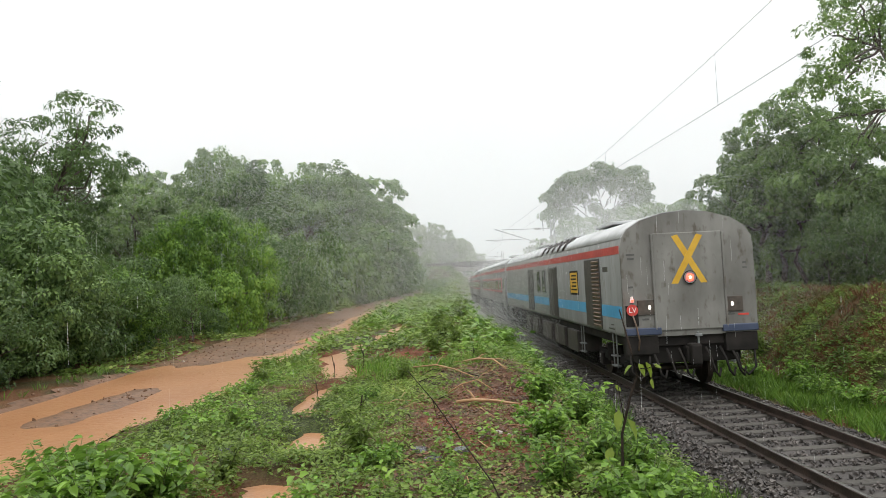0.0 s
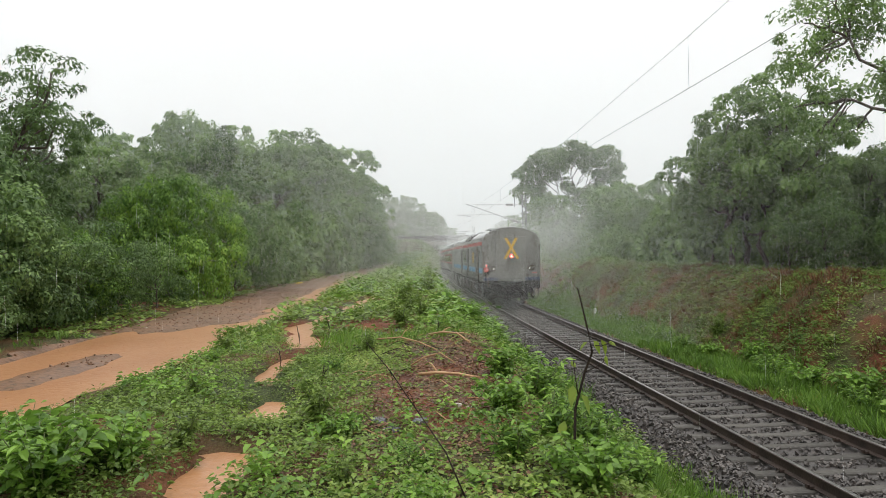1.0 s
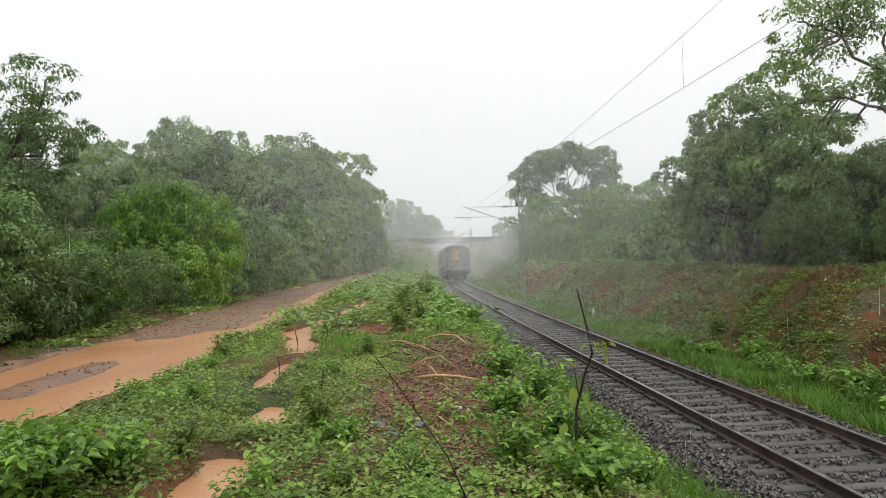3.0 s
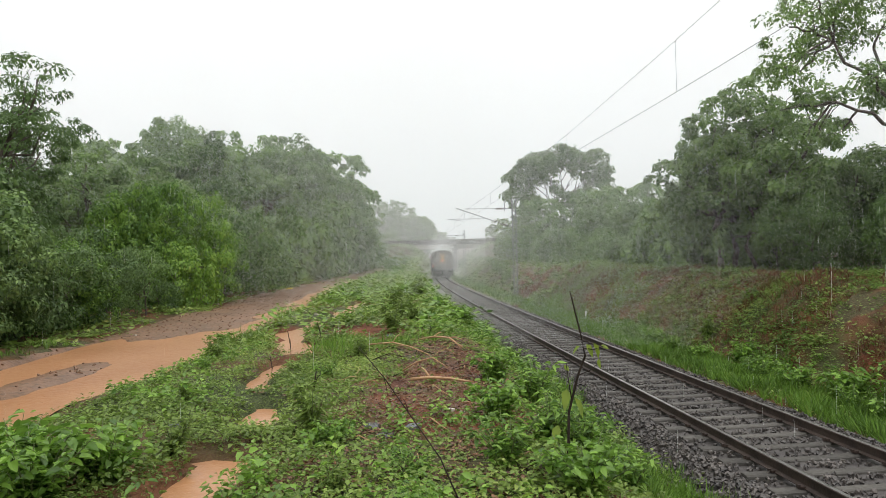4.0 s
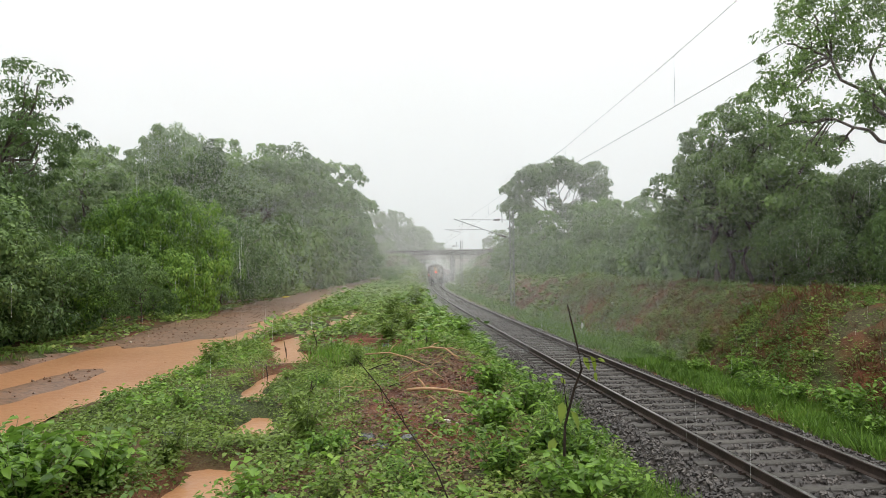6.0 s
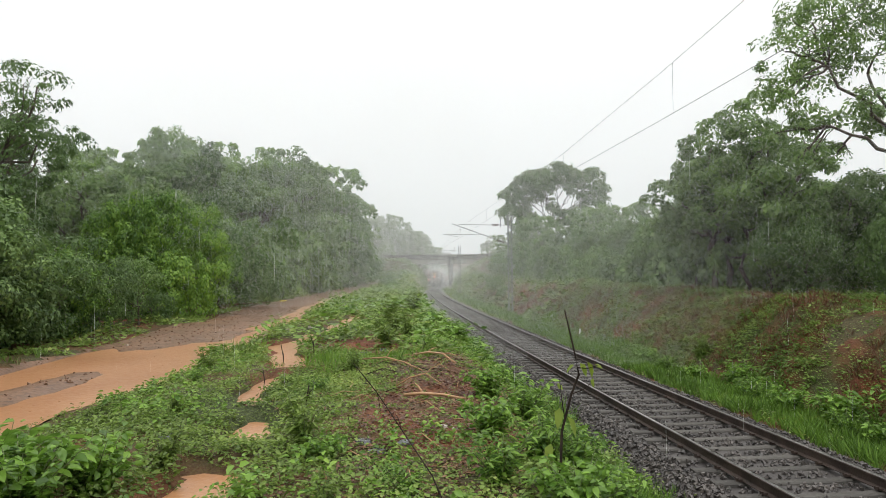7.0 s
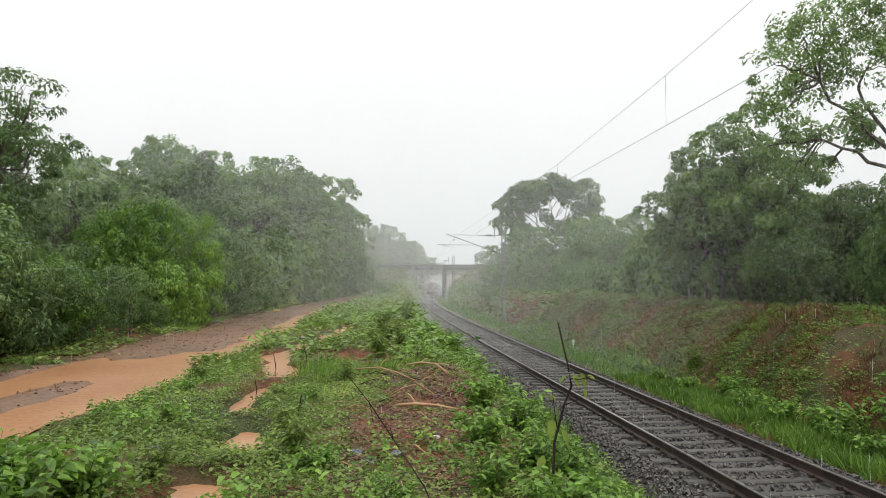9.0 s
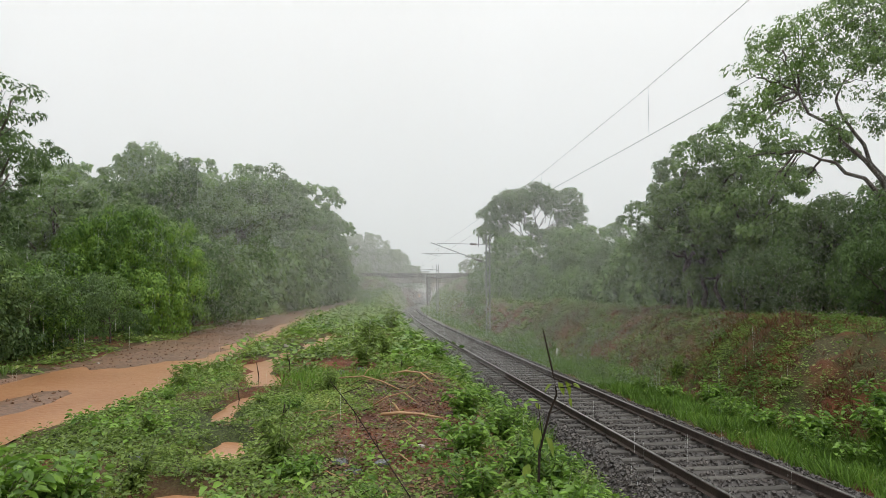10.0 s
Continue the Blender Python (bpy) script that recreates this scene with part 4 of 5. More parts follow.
# beyond the bridge and on its embankments
FAR_WOOD = [(-31, 232, 1.9), (-24, 240, 1.75), (-17, 246, 1.5), (-38, 226, 1.6), (-13, 262, 1.5), (-8.5, 270, 1.25), (-5, 285, 1.1), (8, 220, 1.0), (13, 214, 1.15), (19, 224, 1.4), (27, 210, 1.6),
            (-26, 196, 0.8), (-33, 192, 0.9), (15, 196, 0.7), (-23, 166, 0.7), (-29, 158, 0.8), (-20, 150, 0.6), (11.5, 160, 0.75), (16, 166, 0.9), (-45, 215, 1.9), (22, 180, 1.1), (-36, 175, 1.0), (30, 150, 1.4), (24, 120, 1.2), (20, 104, 1.1), (-30, 250, 2.0), (-21, 256, 1.7), (-42, 240, 2.1), (-14, 300, 1.3), (-3, 310, 0.9), (4, 300, 0.9), (-19, 310, 1.4), (2, 262, 0.7), (-20, 280, 1.7), (-1.5, 330, 0.9), (-26, 215, 1.3), (9, 245, 1.0), (-16, 240, 2.0), (-12.5, 247, 1.6), (-20, 236, 1.8), (-28, 242, 1.8), (-13, 262, 1.6), (-24, 228, 1.5), (-35, 234, 1.9)]
for i, (x, y, s) in enumerate(FAR_WOOD):
    s = s * (0.72 if y > 205 else 1)
    plant(FAR[i % 2], x, y, s, rt.uniform(0, 360), group="trees beyond the bridge")
for i in range(22):
    y = 62 + i * 5.2
    side = 1 if i % 2 else -1
    x = float(track_x(y)) + side * rt.uniform(5.2, 8.0)
    plant(BUSH_FAR[i % 3], x, y, rt.uniform(0.4, 0.75), rt.uniform(0, 360), group="bushes along the cutting")
for p in PROTOS:
    for o in (*p.children_recursive, p):
        bpy.data.objects.remove(o)

# ---- low growth ----
def scatter(r, n, x0, x1, y0, y1, power=1.0):
    y = y0 + (y1 - y0) * r.random(n) ** power
    return r.uniform(x0, x1, n), y


def cover(x, y):
    """How thickly weeds grow: none on road, ballast and in the rill, little on the dug mound."""
    u = x - track_x(y)
    k = step(1.35, 2.0, np.abs(road_u(x, y))) * step(2.0, 2.6, np.abs(u))
    k = k * (1 - rill_depth(x, y)) * (1 - 0.75 * step(0.45, 0.25, np.abs(rill_u(x, y))) * step(10.5, 12, y) * step(24, 21, y))
    bare = np.exp(-(((x + 0.25 - 0.04 * (y - 8)) / 1.0) ** 4 + ((y - 8.6) / 4.2) ** 4))
    k = k * (1 - 0.9 * bare)
    return k * np.clip(0.22 + 1.9 * (vnoise(x, y, 0.9, 41) - 0.26), 0.24, 1)


def weeds(seed, n, x0, x1, y0, y1, size, tall, material, power=1.0, blade=False, mask=None, patch=43, per=6, rich=False):
    """Small plants of a few leaves each, thicker and taller in patches."""
    r = np.random.default_rng(seed)
    x, y = scatter(r, n, x0, x1, y0, y1, power)
    k = cover(x, y) if mask is None else mask(x, y)
    ok = r.random(n) < k
    x, y = x[ok], y[ok]
    hgt = tall * (0.25 + 1.1 * vnoise(x, y, 1.1, patch) ** 2) * r.uniform(0.5, 1.2, len(x))
    i = np.repeat(np.arange(len(x)), per)
    m = len(i)
    a = r.uniform(0, 2 * np.pi, m)
    h = np.stack([np.cos(a), np.sin(a), np.zeros(m)], 1)
    base = np.stack([x, y, ground_z(x, y)], 1)[i]
    if blade:
        d = unit(h * r.uniform(0.15, 0.8, (m, 1)) + np.array([0, 0, 1.0]))
        L = (hgt[i] + size) * r.uniform(0.6, 1.2, m)
        return quads("blades", leaf_quads(base + h * 0.02, d, L, size * r.uniform(0.1, 0.2, m), r, 0.8), material)
    lift = hgt[i] * r.random(m)
    p = base + h * (size * r.uniform(0.1, 1.0, m))[:, None] + np.array([0, 0, 1.0]) * lift[:, None]
    d = unit(h + np.array([0, 0, 1.0]) * r.uniform(-0.35, 0.7, (m, 1)))
    L = size * r.uniform(0.5, 1.3, m)
    if rich:
        return leaves6("leaves", leaf_rich(p, d, L, L * r.uniform(0.45, 0.66, m), r, 0.4), material)
    return quads("leaves", leaf_quads(p, d, L, L * r.uniform(0.4, 0.62, m), r, 0.35), material)


def stuff(name, me, label, category):
    return tagged(new(name, me), label, category, kind="stuff")


def strip(x, y):
    u = x - track_x(y)
    return step(2.1, 2.6, u) * step(5.0, 4.0, u)


def bank(x, y):
    u = x - track_x(y)
    bare = step(0.52, 0.72, vnoise(x, y, 3.2, 51)) * 0.45 + 0.75 * step(21.5, 18, y) * step(5.2, 6.2, u) * step(11, 9, u)
    return step(3.8, 4.4, u) * step(12.0, 9.5, u) * np.clip(vnoise(x, y, 1.0, 52) * 2.1 - 0.05, 0.4, 1) * (1 - np.clip(bare, 0, 0.88))


def bank_dry(x, y):
    u = x - track_x(y)
    return step(4.3, 5.0, u) * step(11.0, 9.0, u) * np.clip(vnoise(x, y, 1.6, 54) * 1.6 - 0.35, 0.05, 1)


def shoulder(x, y):
    """The slope down to the ballast."""
    u = x - track_x(y)
    return step(-1.8, -2.15, u) * step(-4.4, -3.4, u)


def mound(x, y):
    """The dug mound with its dead leaves."""
    return np.exp(-(((x + 0.25 - 0.04 * (y - 8)) / 1.0) ** 4 + ((y - 8.0) / 4.6) ** 4)) * np.clip(vnoise(x, y, 0.7, 55) * 1.6, 0.2, 1)


def verge(x, y):
    return step(1.45, 1.9, np.abs(road_u(x, y))) * step(2.0, 2.6, np.abs(x - track_x(y))) * step(0.35, 0.7, vnoise(x, y, 2.2, 53)) * step(0.25, 0.6, np.abs(rill_u(x, y)))


stuff("weeds", weeds(201, 33000, -6, 4.6, 2.6, 13, 0.045, 0.16, L_WEED, 1.0, rich=True), "low wet broad-leaved weeds covering the ground", "weeds")
stuff("weeds", weeds(221, 36000, -6, 3.6, 3.0, 13, 0.026, 0.07, L_WEED, 1.0, False, lambda x, y: np.clip(cover(x, y) * 1.5 + 0.12, 0, 1) * (1 - rill_depth(x, y)) * step(1.5, 1.9, np.abs(road_u(x, y))) * step(2.0, 2.5, np.abs(x - track_x(y))), 65, 6), "carpet of tiny wet seedlings", "weeds")
stuff("weeds", weeds(225, 9000, -4, 4.2, -7, 2.6, 0.055, 0.14, L_WEED, 1.0), "low wet broad-leaved weeds covering the ground", "weeds")
stuff("weeds", weeds(211, 8500, -6, 4.6, 2.6, 15, 0.066, 0.40, L_BUSH, 1.0, False, lambda x, y: cover(x, y) * step(0.45, 0.75, vnoise(x, y, 1.4, 61)), 62, 8, True), "taller bright green weeds in clumps", "weeds")
stuff("weeds", weeds(202, 13000, -10, 4.0, 12, 34, 0.135, 0.30, L_WEED, 1.0), "low wet broad-leaved weeds covering the ground", "weeds")
stuff("weeds", weeds(212, 4200, -9, 3.5, 13, 50, 0.20, 0.75, L_BUSH, 1.0, False, lambda x, y: cover(x, y) * step(0.45, 0.8, vnoise(x, y, 2.2, 63)), 64, 9), "taller bright green weeds in clumps", "weeds")
stuff("weeds", weeds(203, 10000, -14, 3.0, 32, 90, 0.27, 0.5, L_WEED, 1.2), "low green growth between road and track", "weeds")
stuff("weeds", weeds(204, 7000, -22, 2.0, 85, 180, 0.5, 0.8, L_WEED, 1.0, per=5), "low green growth far along the line", "weeds")
stuff("grass", weeds(205, 9000, -8, 4.6, 2.6, 24, 0.09, 0.24, L_GRASS, 1.2, True, verge, 44, 7), "tufts of bright wet grass", "grass")
stuff("grass", weeds(206, 34000, -1, 14, 5, 45, 0.20, 0.42, L_GRASS, 1.3, True, strip, 45, 7), "bright green grass strip beside the ballast", "grass")
stuff("weeds", weeds(222, 9000, -1, 14, 6, 45, 0.085, 0.34, L_WEED, 1.2, False, strip, 66, 7), "leafy weeds in the ditch beside the ballast", "weeds")
stuff("weeds", weeds(223, 9000, -28, 14, 164, 200, 0.55, 0.9, L_WEED, 1.0, False, lambda x, y: step(2.6, 3.4, np.abs(x - track_x(y))), 67, 6), "green growth on the bridge embankments", "weeds")
stuff("grass", weeds(207, 9000, -12, 8, 42, 160, 0.4, 0.5, L_GRASS, 1.2, True, strip, 45, 6), "bright green grass strip beside the ballast", "grass")
stuff("ferns", weeds(208, 70000, 2, 20, 9, 46, 0.115, 0.34, L_BANK, 1.2, False, bank, 46, 7), "straggling ferns and creepers on the cutting slope", "ferns")
stuff("ferns", weeds(209, 9000, -4, 18, 44, 150, 0.40, 0.5, L_BANK, 1.2, False, bank, 46, 6), "straggling ferns and creepers on the cutting slope", "ferns")
stuff("ferns", weeds(214, 30000, 6, 17, 7, 24, 0.07, 0.30, L_BANK, 1.0, False, bank, 46, 8), "straggling ferns and creepers on the cutting slope", "ferns")
stuff("grass", weeds(215, 11000, -1, 4.2, 5, 34, 0.11, 0.42, L_GRASS, 1.2, True, shoulder, 49, 7), "bright grass leaning over the ballast shoulder", "grass")
stuff("weeds", weeds(216, 6500, -1, 4.2, 5, 30, 0.08, 0.30, L_WEED, 1.1, False, shoulder, 50, 6), "low weeds creeping onto the ballast shoulder", "weeds")
stuff("dead_stalks", weeds(210, 42000, 2, 20, 9, 60, 0.14, 0.24, L_DRY, 1.1, True, bank_dry, 47, 6), "brown dead stalks and roots on the slope", "dead stalks")
stuff("leaf_litter", weeds(224, 9000, -6, 3.4, 3.0, 14, 0.05, 0.05, L_DRY, 1.0, False, lambda x, y: cover(x, y) * step(0.5, 0.7, vnoise(x, y, 0.8, 68)), 69, 5), "brown dead leaves between the weeds", "leaf litter")
stuff("leaf_litter", weeds(213, 17000, -2.4, 2.0, 3.0, 14, 0.042, 0.05, L_DRY, 1.0, False, mound, 48, 5), "brown dead leaves and chips on the mound", "leaf litter")


# ---- plants and debris of the foreground ----
def weed_plant(seed, name, label, height, n_stem, n_leaf, size, leafmat, spread=0.5, thin=0.6):
    """A leafy plant: thin stems from one root, leaves along them."""
    r = np.random.default_rng(seed)
    t = tagged(new(name), label, "plant")
    qs = []
    for i in range(n_stem):
        bm = bmesh.new()
        a = r.uniform(0, 2 * np.pi)
        k = r.uniform(0.1, 1.0) * spread
        top = np.array([math.cos(a) * k, math.sin(a) * k, height * r.uniform(0.55, 1.05)])
        pts = [Vector((0.04 * math.cos(a), 0.04 * math.sin(a), -0.04))]
        for q in (0.35, 0.7, 1.0):
            pts.append(Vector((top[0] * q ** 1.3, top[1] * q ** 1.3, top[2] * q)))
        pipe(bm, pts, [0.007, 0.006, 0.004, 0.002], 4)
        part("stem", bm, STEM, t)
        q = r.uniform(0.2, 1.0, n_leaf)
        p = np.stack([top[0] * q ** 1.3, top[1] * q ** 1.3, top[2] * q], 1) + r.normal(0, 0.012, (n_leaf, 3))
        b = r.uniform(0, 2 * np.pi, n_leaf)
        d = unit(np.stack([np.cos(b), np.sin(b), r.uniform(-0.45, 0.5, n_leaf)], 1))
        L = size * r.uniform(0.55, 1.25, n_leaf)
        qs.append(leaf_rich(p + d * 0.02, d, L, L * thin * r.uniform(0.85, 1.15, n_leaf), r, 0.4))
    part_mesh("foliage", leaves6("foliage", np.concatenate(qs), leafmat), t)
    return t


PLANTS = [weed_plant(301, "broad_leaved_plant", "lush bright green broad-leaved plant wet with rain", 0.48, 26, 32, 0.076, L_BUSH, 0.42, 0.62),
          weed_plant(302, "tall_weed", "tall narrow-leaved green weed", 0.60, 12, 34, 0.082, L_WEED, 0.28, 0.36),
          weed_plant(303, "feathery_weed", "feathery pale green seedling clump", 0.46, 18, 40, 0.066, L_FRESH, 0.40, 0.42)]
rp = random.Random(11)
SPOTS = [(0, -2.75, 4.0, 1.15), (0, -2.55, 4.45, 0.95), (0, -3.1, 4.3, 1.1), (2, 0.25, 4.75, 0.9), (2, 0.6, 5.4, 1.0), (0, 0.25, 6.1, 0.9), (2, 0.65, 7.3, 1.1), (2, 1.0, 7.0, 0.9), (0, 0.25, 7.8, 0.8),
         (2, 0.95, 5.9, 1.0), (0, 1.35, 6.4, 0.8), (2, 1.2, 8.3, 1.0), (0, 0.7, 4.2, 0.9), (2, 1.15, 5.0, 0.9), (1, 1.6, 7.4, 0.8), (2, 1.0, 9.6, 1.0), (1, 1.3, 10.6, 0.9), (2, 0.6, 10.4, 0.9), (0, 1.2, 12.2, 1.0),
         (1, -1.4, 5.7, 0.85), (0, -1.15, 5.35, 0.6), (1, -2.4, 5.2, 0.75), (1, -1.6, 13.4, 1.2), (1, -1.8, 16.6, 1.4), (1, -1.3, 14.6, 1.0), (0, -4.9, 12.8, 0.8), (1, -4.1, 10.4, 0.7), (2, -3.7, 9.0, 0.6),
         (1, -3.1, 7.0, 0.6), (2, -1.9, 8.3, 0.6), (1, -1.7, 9.9, 0.7), (0, -0.2, 15.6, 1.1), (2, -0.9, 18.4, 1.3), (1, -2.4, 21.0, 1.5), (0, 0.2, 19.5, 1.2), (1, -1.9, 25.0, 1.8), (2, -0.6, 23.0, 1.4),
         (2, 0.3, 13.6, 1.0), (1, -0.9, 4.2, 0.5), (2, -0.4, 4.5, 0.55), (0, -0.3, 3.7, 0.5), (2, 8.1, 14.5, 1.3), (2, 8.0, 19.0, 1.4), (0, 7.4, 21.5, 1.3), (1, 8.4, 24.0, 1.6), (2, 8.9, 12.6, 1.4), (0, 8.5, 13.6, 1.5), (2, 9.3, 13.2, 1.7), (0, 8.0, 16.6, 1.5), (2, 7.7, 18.0, 1.6), (0, 8.3, 20.4, 1.6), (2, 7.0, 23.4, 1.5), (0, 6.9, 26.0, 1.6), (2, 6.4, 29.0, 1.7), (0, 9.2, 13.8, 2.0), (2, 9.8, 14.6, 2.2), (0, 9.0, 12.4, 1.9), (2, 10.4, 13.4, 2.2), (0, 8.6, 15.4, 1.9), (2, 10.8, 14.4, 2.0), (2, 9.4, 12.8, 2.0), (0, 10.0, 12.6, 2.0)]
for k, x, y, s in SPOTS:
    plant(PLANTS[k], x, y, s, rp.uniform(0, 360), s * rp.uniform(0.85, 1.15), group="weeds of the foreground")
for p in PLANTS:
    for o in (*p.children_recursive, p):
        bpy.data.objects.remove(o)


def sapling():
    """Bare dark stem with a few yellowing leaves."""
    x, y = 0.64, 4.5
    t = thing("bare_sapling", x, y, float(ground_z(x, y)) - 0.05, "thin bare dark sapling with few yellowing leaves", "sapling")
    bm = bmesh.new()
    pipe(bm, [(-0.02, 0, 0), (0.0, 0, 0.25), (0.01, 0, 0.5), (0.08, 0.01, 0.75), (0.13, 0.0, 0.88), (0.10, 0, 1.05), (0.04, 0, 1.32)], [0.011, 0.010, 0.009, 0.0085, 0.008, 0.007, 0.004], 7)
    part("stem", bm, TWIG, t)
    for a, b in (((0.08, 0, 0.75), (0.24, 0.02, 0.84)), ((0.12, 0, 0.93), (0.26, -0.02, 0.95)), ((0.03, 0, 0.6), (0.0, 0, 0.85))):
        bm = bmesh.new()
        pipe(bm, [a, ((a[0] + b[0]) / 2, (a[1] + b[1]) / 2, (a[2] + b[2]) / 2 - 0.015), b], [0.004, 0.003, 0.002], 5)
        part("twig", bm, TWIG, t)
    r = np.random.default_rng(9)
    for x, z, dx, dz, L in ((0.14, 0.96, 0.5, -0.9, 0.10), (0.19, 0.97, 0.3, -1, 0.12), (0.10, 0.95, -0.7, -0.5, 0.08), (0.22, 0.86, 0.2, -1, 0.07), (0.0, 0.66, -0.2, -1, 0.14), (0.05, 0.6, 0.4, -1, 0.17), (-0.06, 0.42, -0.3, -1, 0.15),
                            (0.0, 0.3, 0.6, -0.8, 0.13), (0.24, 0.95, 0.9, -0.2, 0.06), (0.02, 0.78, -0.4, 0.7, 0.08), (-0.03, 0.2, -0.8, -0.5, 0.14), (0.05, 0.16, 0.8, -0.4, 0.13)):
        d = unit(np.array([[dx, r.uniform(-0.4, 0.1), dz]]))
        part_mesh("leaf", leaves6("leaf", leaf_rich(np.array([[x, 0.0, z]]), d, np.array([L * 0.85]), np.array([L * 0.42]), r, 2.0), L_YEL), t)


sapling()


def stick(name, label, pts, r0, r1, material, forks=(), category="branch"):
    x, y, z = pts[0]
    t = thing(name, x, y, z, label, category, "fallen branches")
    q = [(a - x, b - y, c - z) for a, b, c in pts]
    bm = bmesh.new()
    n = len(q)
    pipe(bm, q, [r0 + (r1 - r0) * i / (n - 1) for i in range(n)], 7)
    part("stem", bm, material, t)
    for a, b in forks:
        bm = bmesh.new()
        pipe(bm, [q[a], tuple((Vector(q[a]) + Vector(b) * 0.5) + Vector((0, 0, 0.02))), tuple(Vector(q[a]) + Vector(b))], [r1 * 1.1, r1 * 0.8, r1 * 0.4], 5)
        part("twig", bm, material, t)
    return t


def on(x, y, h=0.0):
    return (x, y, float(ground_z(x, y)) + h)


stick("leaning_twig", "long thin dark twig leaning out of the weeds", [on(-0.05, 3.9, -0.05), (-0.2, 4.0, 1.78), (-0.40, 4.15, 2.02), (-0.56, 4.2, 2.24), (-0.72, 4.25, 2.42)], 0.0055, 0.0025, TWIG, ((2, (-0.04, 0, 0.1)), (3, (0.02, 0.02, -0.12))), "twig")
stick("peeled_branch", "peeled tan branch lying on the dug mound", [on(-0.72, 7.75, 0.04), on(-0.5, 7.7, 0.07), on(-0.25, 7.65, 0.06), on(0.02, 7.55, 0.0)], 0.022, 0.014, PEELED, ((1, (-0.1, 0.1, 0.1)),))
stick("peeled_branch", "peeled tan branch lying on the dug mound", [on(-0.85, 10.9, 0.06), on(-0.6, 10.7, 0.10), on(-0.35, 10.2, 0.09), on(-0.15, 9.8, 0.02)], 0.02, 0.012, PEELED, ((1, (0.12, 0.1, 0.06)), (2, (0.2, -0.1, -0.02))))
stick("peeled_branch", "peeled tan branch lying on the dug mound", [on(-1.6, 10.2, 0.10), on(-1.2, 10.0, 0.13), on(-0.9, 9.7, 0.10), on(-0.6, 9.2, 0.04)], 0.014, 0.008, PEELED, ((1, (0.1, 0.1, 0.12)),))
stick("peeled_branch", "thin tan root sticking out of the dug soil", [on(-0.9, 8.4, 0.02), on(-0.7, 8.3, 0.12), on(-0.5, 8.35, 0.15), on(-0.3, 8.2, 0.05)], 0.010, 0.005, PEELED, ((1, (0.05, 0, -0.12)), (2, (0.15, 0.1, 0.08))))
for k in range(48):
    x, y = rp.uniform(-1.6, 0.8), rp.uniform(4.6, 12)
    a, L = rp.uniform(0, 6.28), rp.uniform(0.12, 0.5)
    stick("dry_stick", "thin dry stick among dead leaves", [on(x, y, 0.03), on(x + math.cos(a) * L * 0.5, y + math.sin(a) * L * 0.5, 0.05 + rp.random() * 0.05), on(x + math.cos(a) * L, y + math.sin(a) * L, 0.03)], 0.006, 0.003, PEELED if k % 3 else TWIG, (), "stick")
for x, y, h in ((-1.65, 6.75, 0.30), (-3.1, 11.1, 0.5), (-2.7, 11.6, 0.45), (-0.75, 11.6, 0.25), (-2.9, 9.4, 0.3)):
    stick("dead_stem", "short upright dead stem", [on(x, y, -0.03), on(x + 0.02, y, h * 0.5), on(x + 0.05 * rp.uniform(-1, 1), y, h)], 0.010, 0.006, TWIG, ((1, (0.08 * rp.uniform(-1, 1), 0, 0.12)),), "stem")


def slab(x, y, w, d, h, seed, material, label, category, name):
    r = random.Random(seed)
    z = float(ground_z(x, y))
    t = tagged(new(name), label, category)
    bm = bmesh.new()
    n = 9
    lo, hi = [], []
    for i in range(n):
        a = 2 * math.pi * i / n
        k = r.uniform(0.75, 1.1)
        lo.append(bm.verts.new((math.cos(a) * w * k, math.sin(a) * d * k, -h)))
        hi.append(bm.verts.new((math.cos(a) * w * k * 0.9, math.sin(a) * d * k * 0.9, h * r.uniform(0.8, 1.2))))
    for i in range(n):
        bm.faces.new((lo[i], lo[(i + 1) % n], hi[(i + 1) % n], hi[i]))
    bm.faces.new(hi)
    bm.faces.new(lo[::-1])
    me = bpy.data.meshes.new(name)
    bm.to_mesh(me)
    bm.free()
    me.materials.append(material)
    ob = t
    ob.matrix_basis = pose(x, y, z + h * 0.6, r.uniform(-5, 5), r.uniform(-5, 5), r.uniform(0, 360))
    part_mesh("slab", me, ob)
    return ob


for i, (x, y, w) in enumerate(((-0.9, 5.8, 0.13), (-0.52, 5.75, 0.09), (-0.75, 5.55, 0.08), (-1.95, 12.5, 0.22), (-1.6, 12.9, 0.16), (-2.75, 6.0, 0.1))):
    slab(x, y, w, w * 0.7, 0.015, i, SLATE, "flat wet grey slate lying on the soil", "stone", "slate")
for i, (x, y, w) in enumerate(((-0.22, 6.4, 0.06), (-4.7, 17.5, 0.16), (-5.2, 18.4, 0.12), (-4.3, 18.2, 0.12), (-7.6, 14.6, 0.06), (-0.1, 6.3, 0.04), (-5.8, 19.2, 0.14), (6.9, 33.0, 0.14), (7.9, 35.8, 0.2))):
    slab(x, y, w, w * 0.6, w * 0.3, 20 + i, PALE, "pale broken stone on the wet ground", "stone", "stone")
SCRAP = surface("yellow_plastic", (0.62, 0.48, 0.06), (0.72, 0.60, 0.14), 6, (0.3, 0.5), 0.3)
slab(-9.75, 35.0, 0.22, 0.13, 0.05, 60, SCRAP, "crumpled yellow plastic scrap at the road edge", "litter", "plastic_scrap")
slab(3.75, 54.0, 0.55, 0.35, 0.16, 50, PEELED, "tan sandstone block beside the track", "stone", "sandstone_block")
p = thing("marker_post", 6.3, 36.5, float(ground_z(6.3, 36.5)) - 0.05, "small white painted marker post", "post")
bm = bmesh.new()
box(bm, (0, 0, 0.22), (0.10, 0.10, 0.44), 0.015)
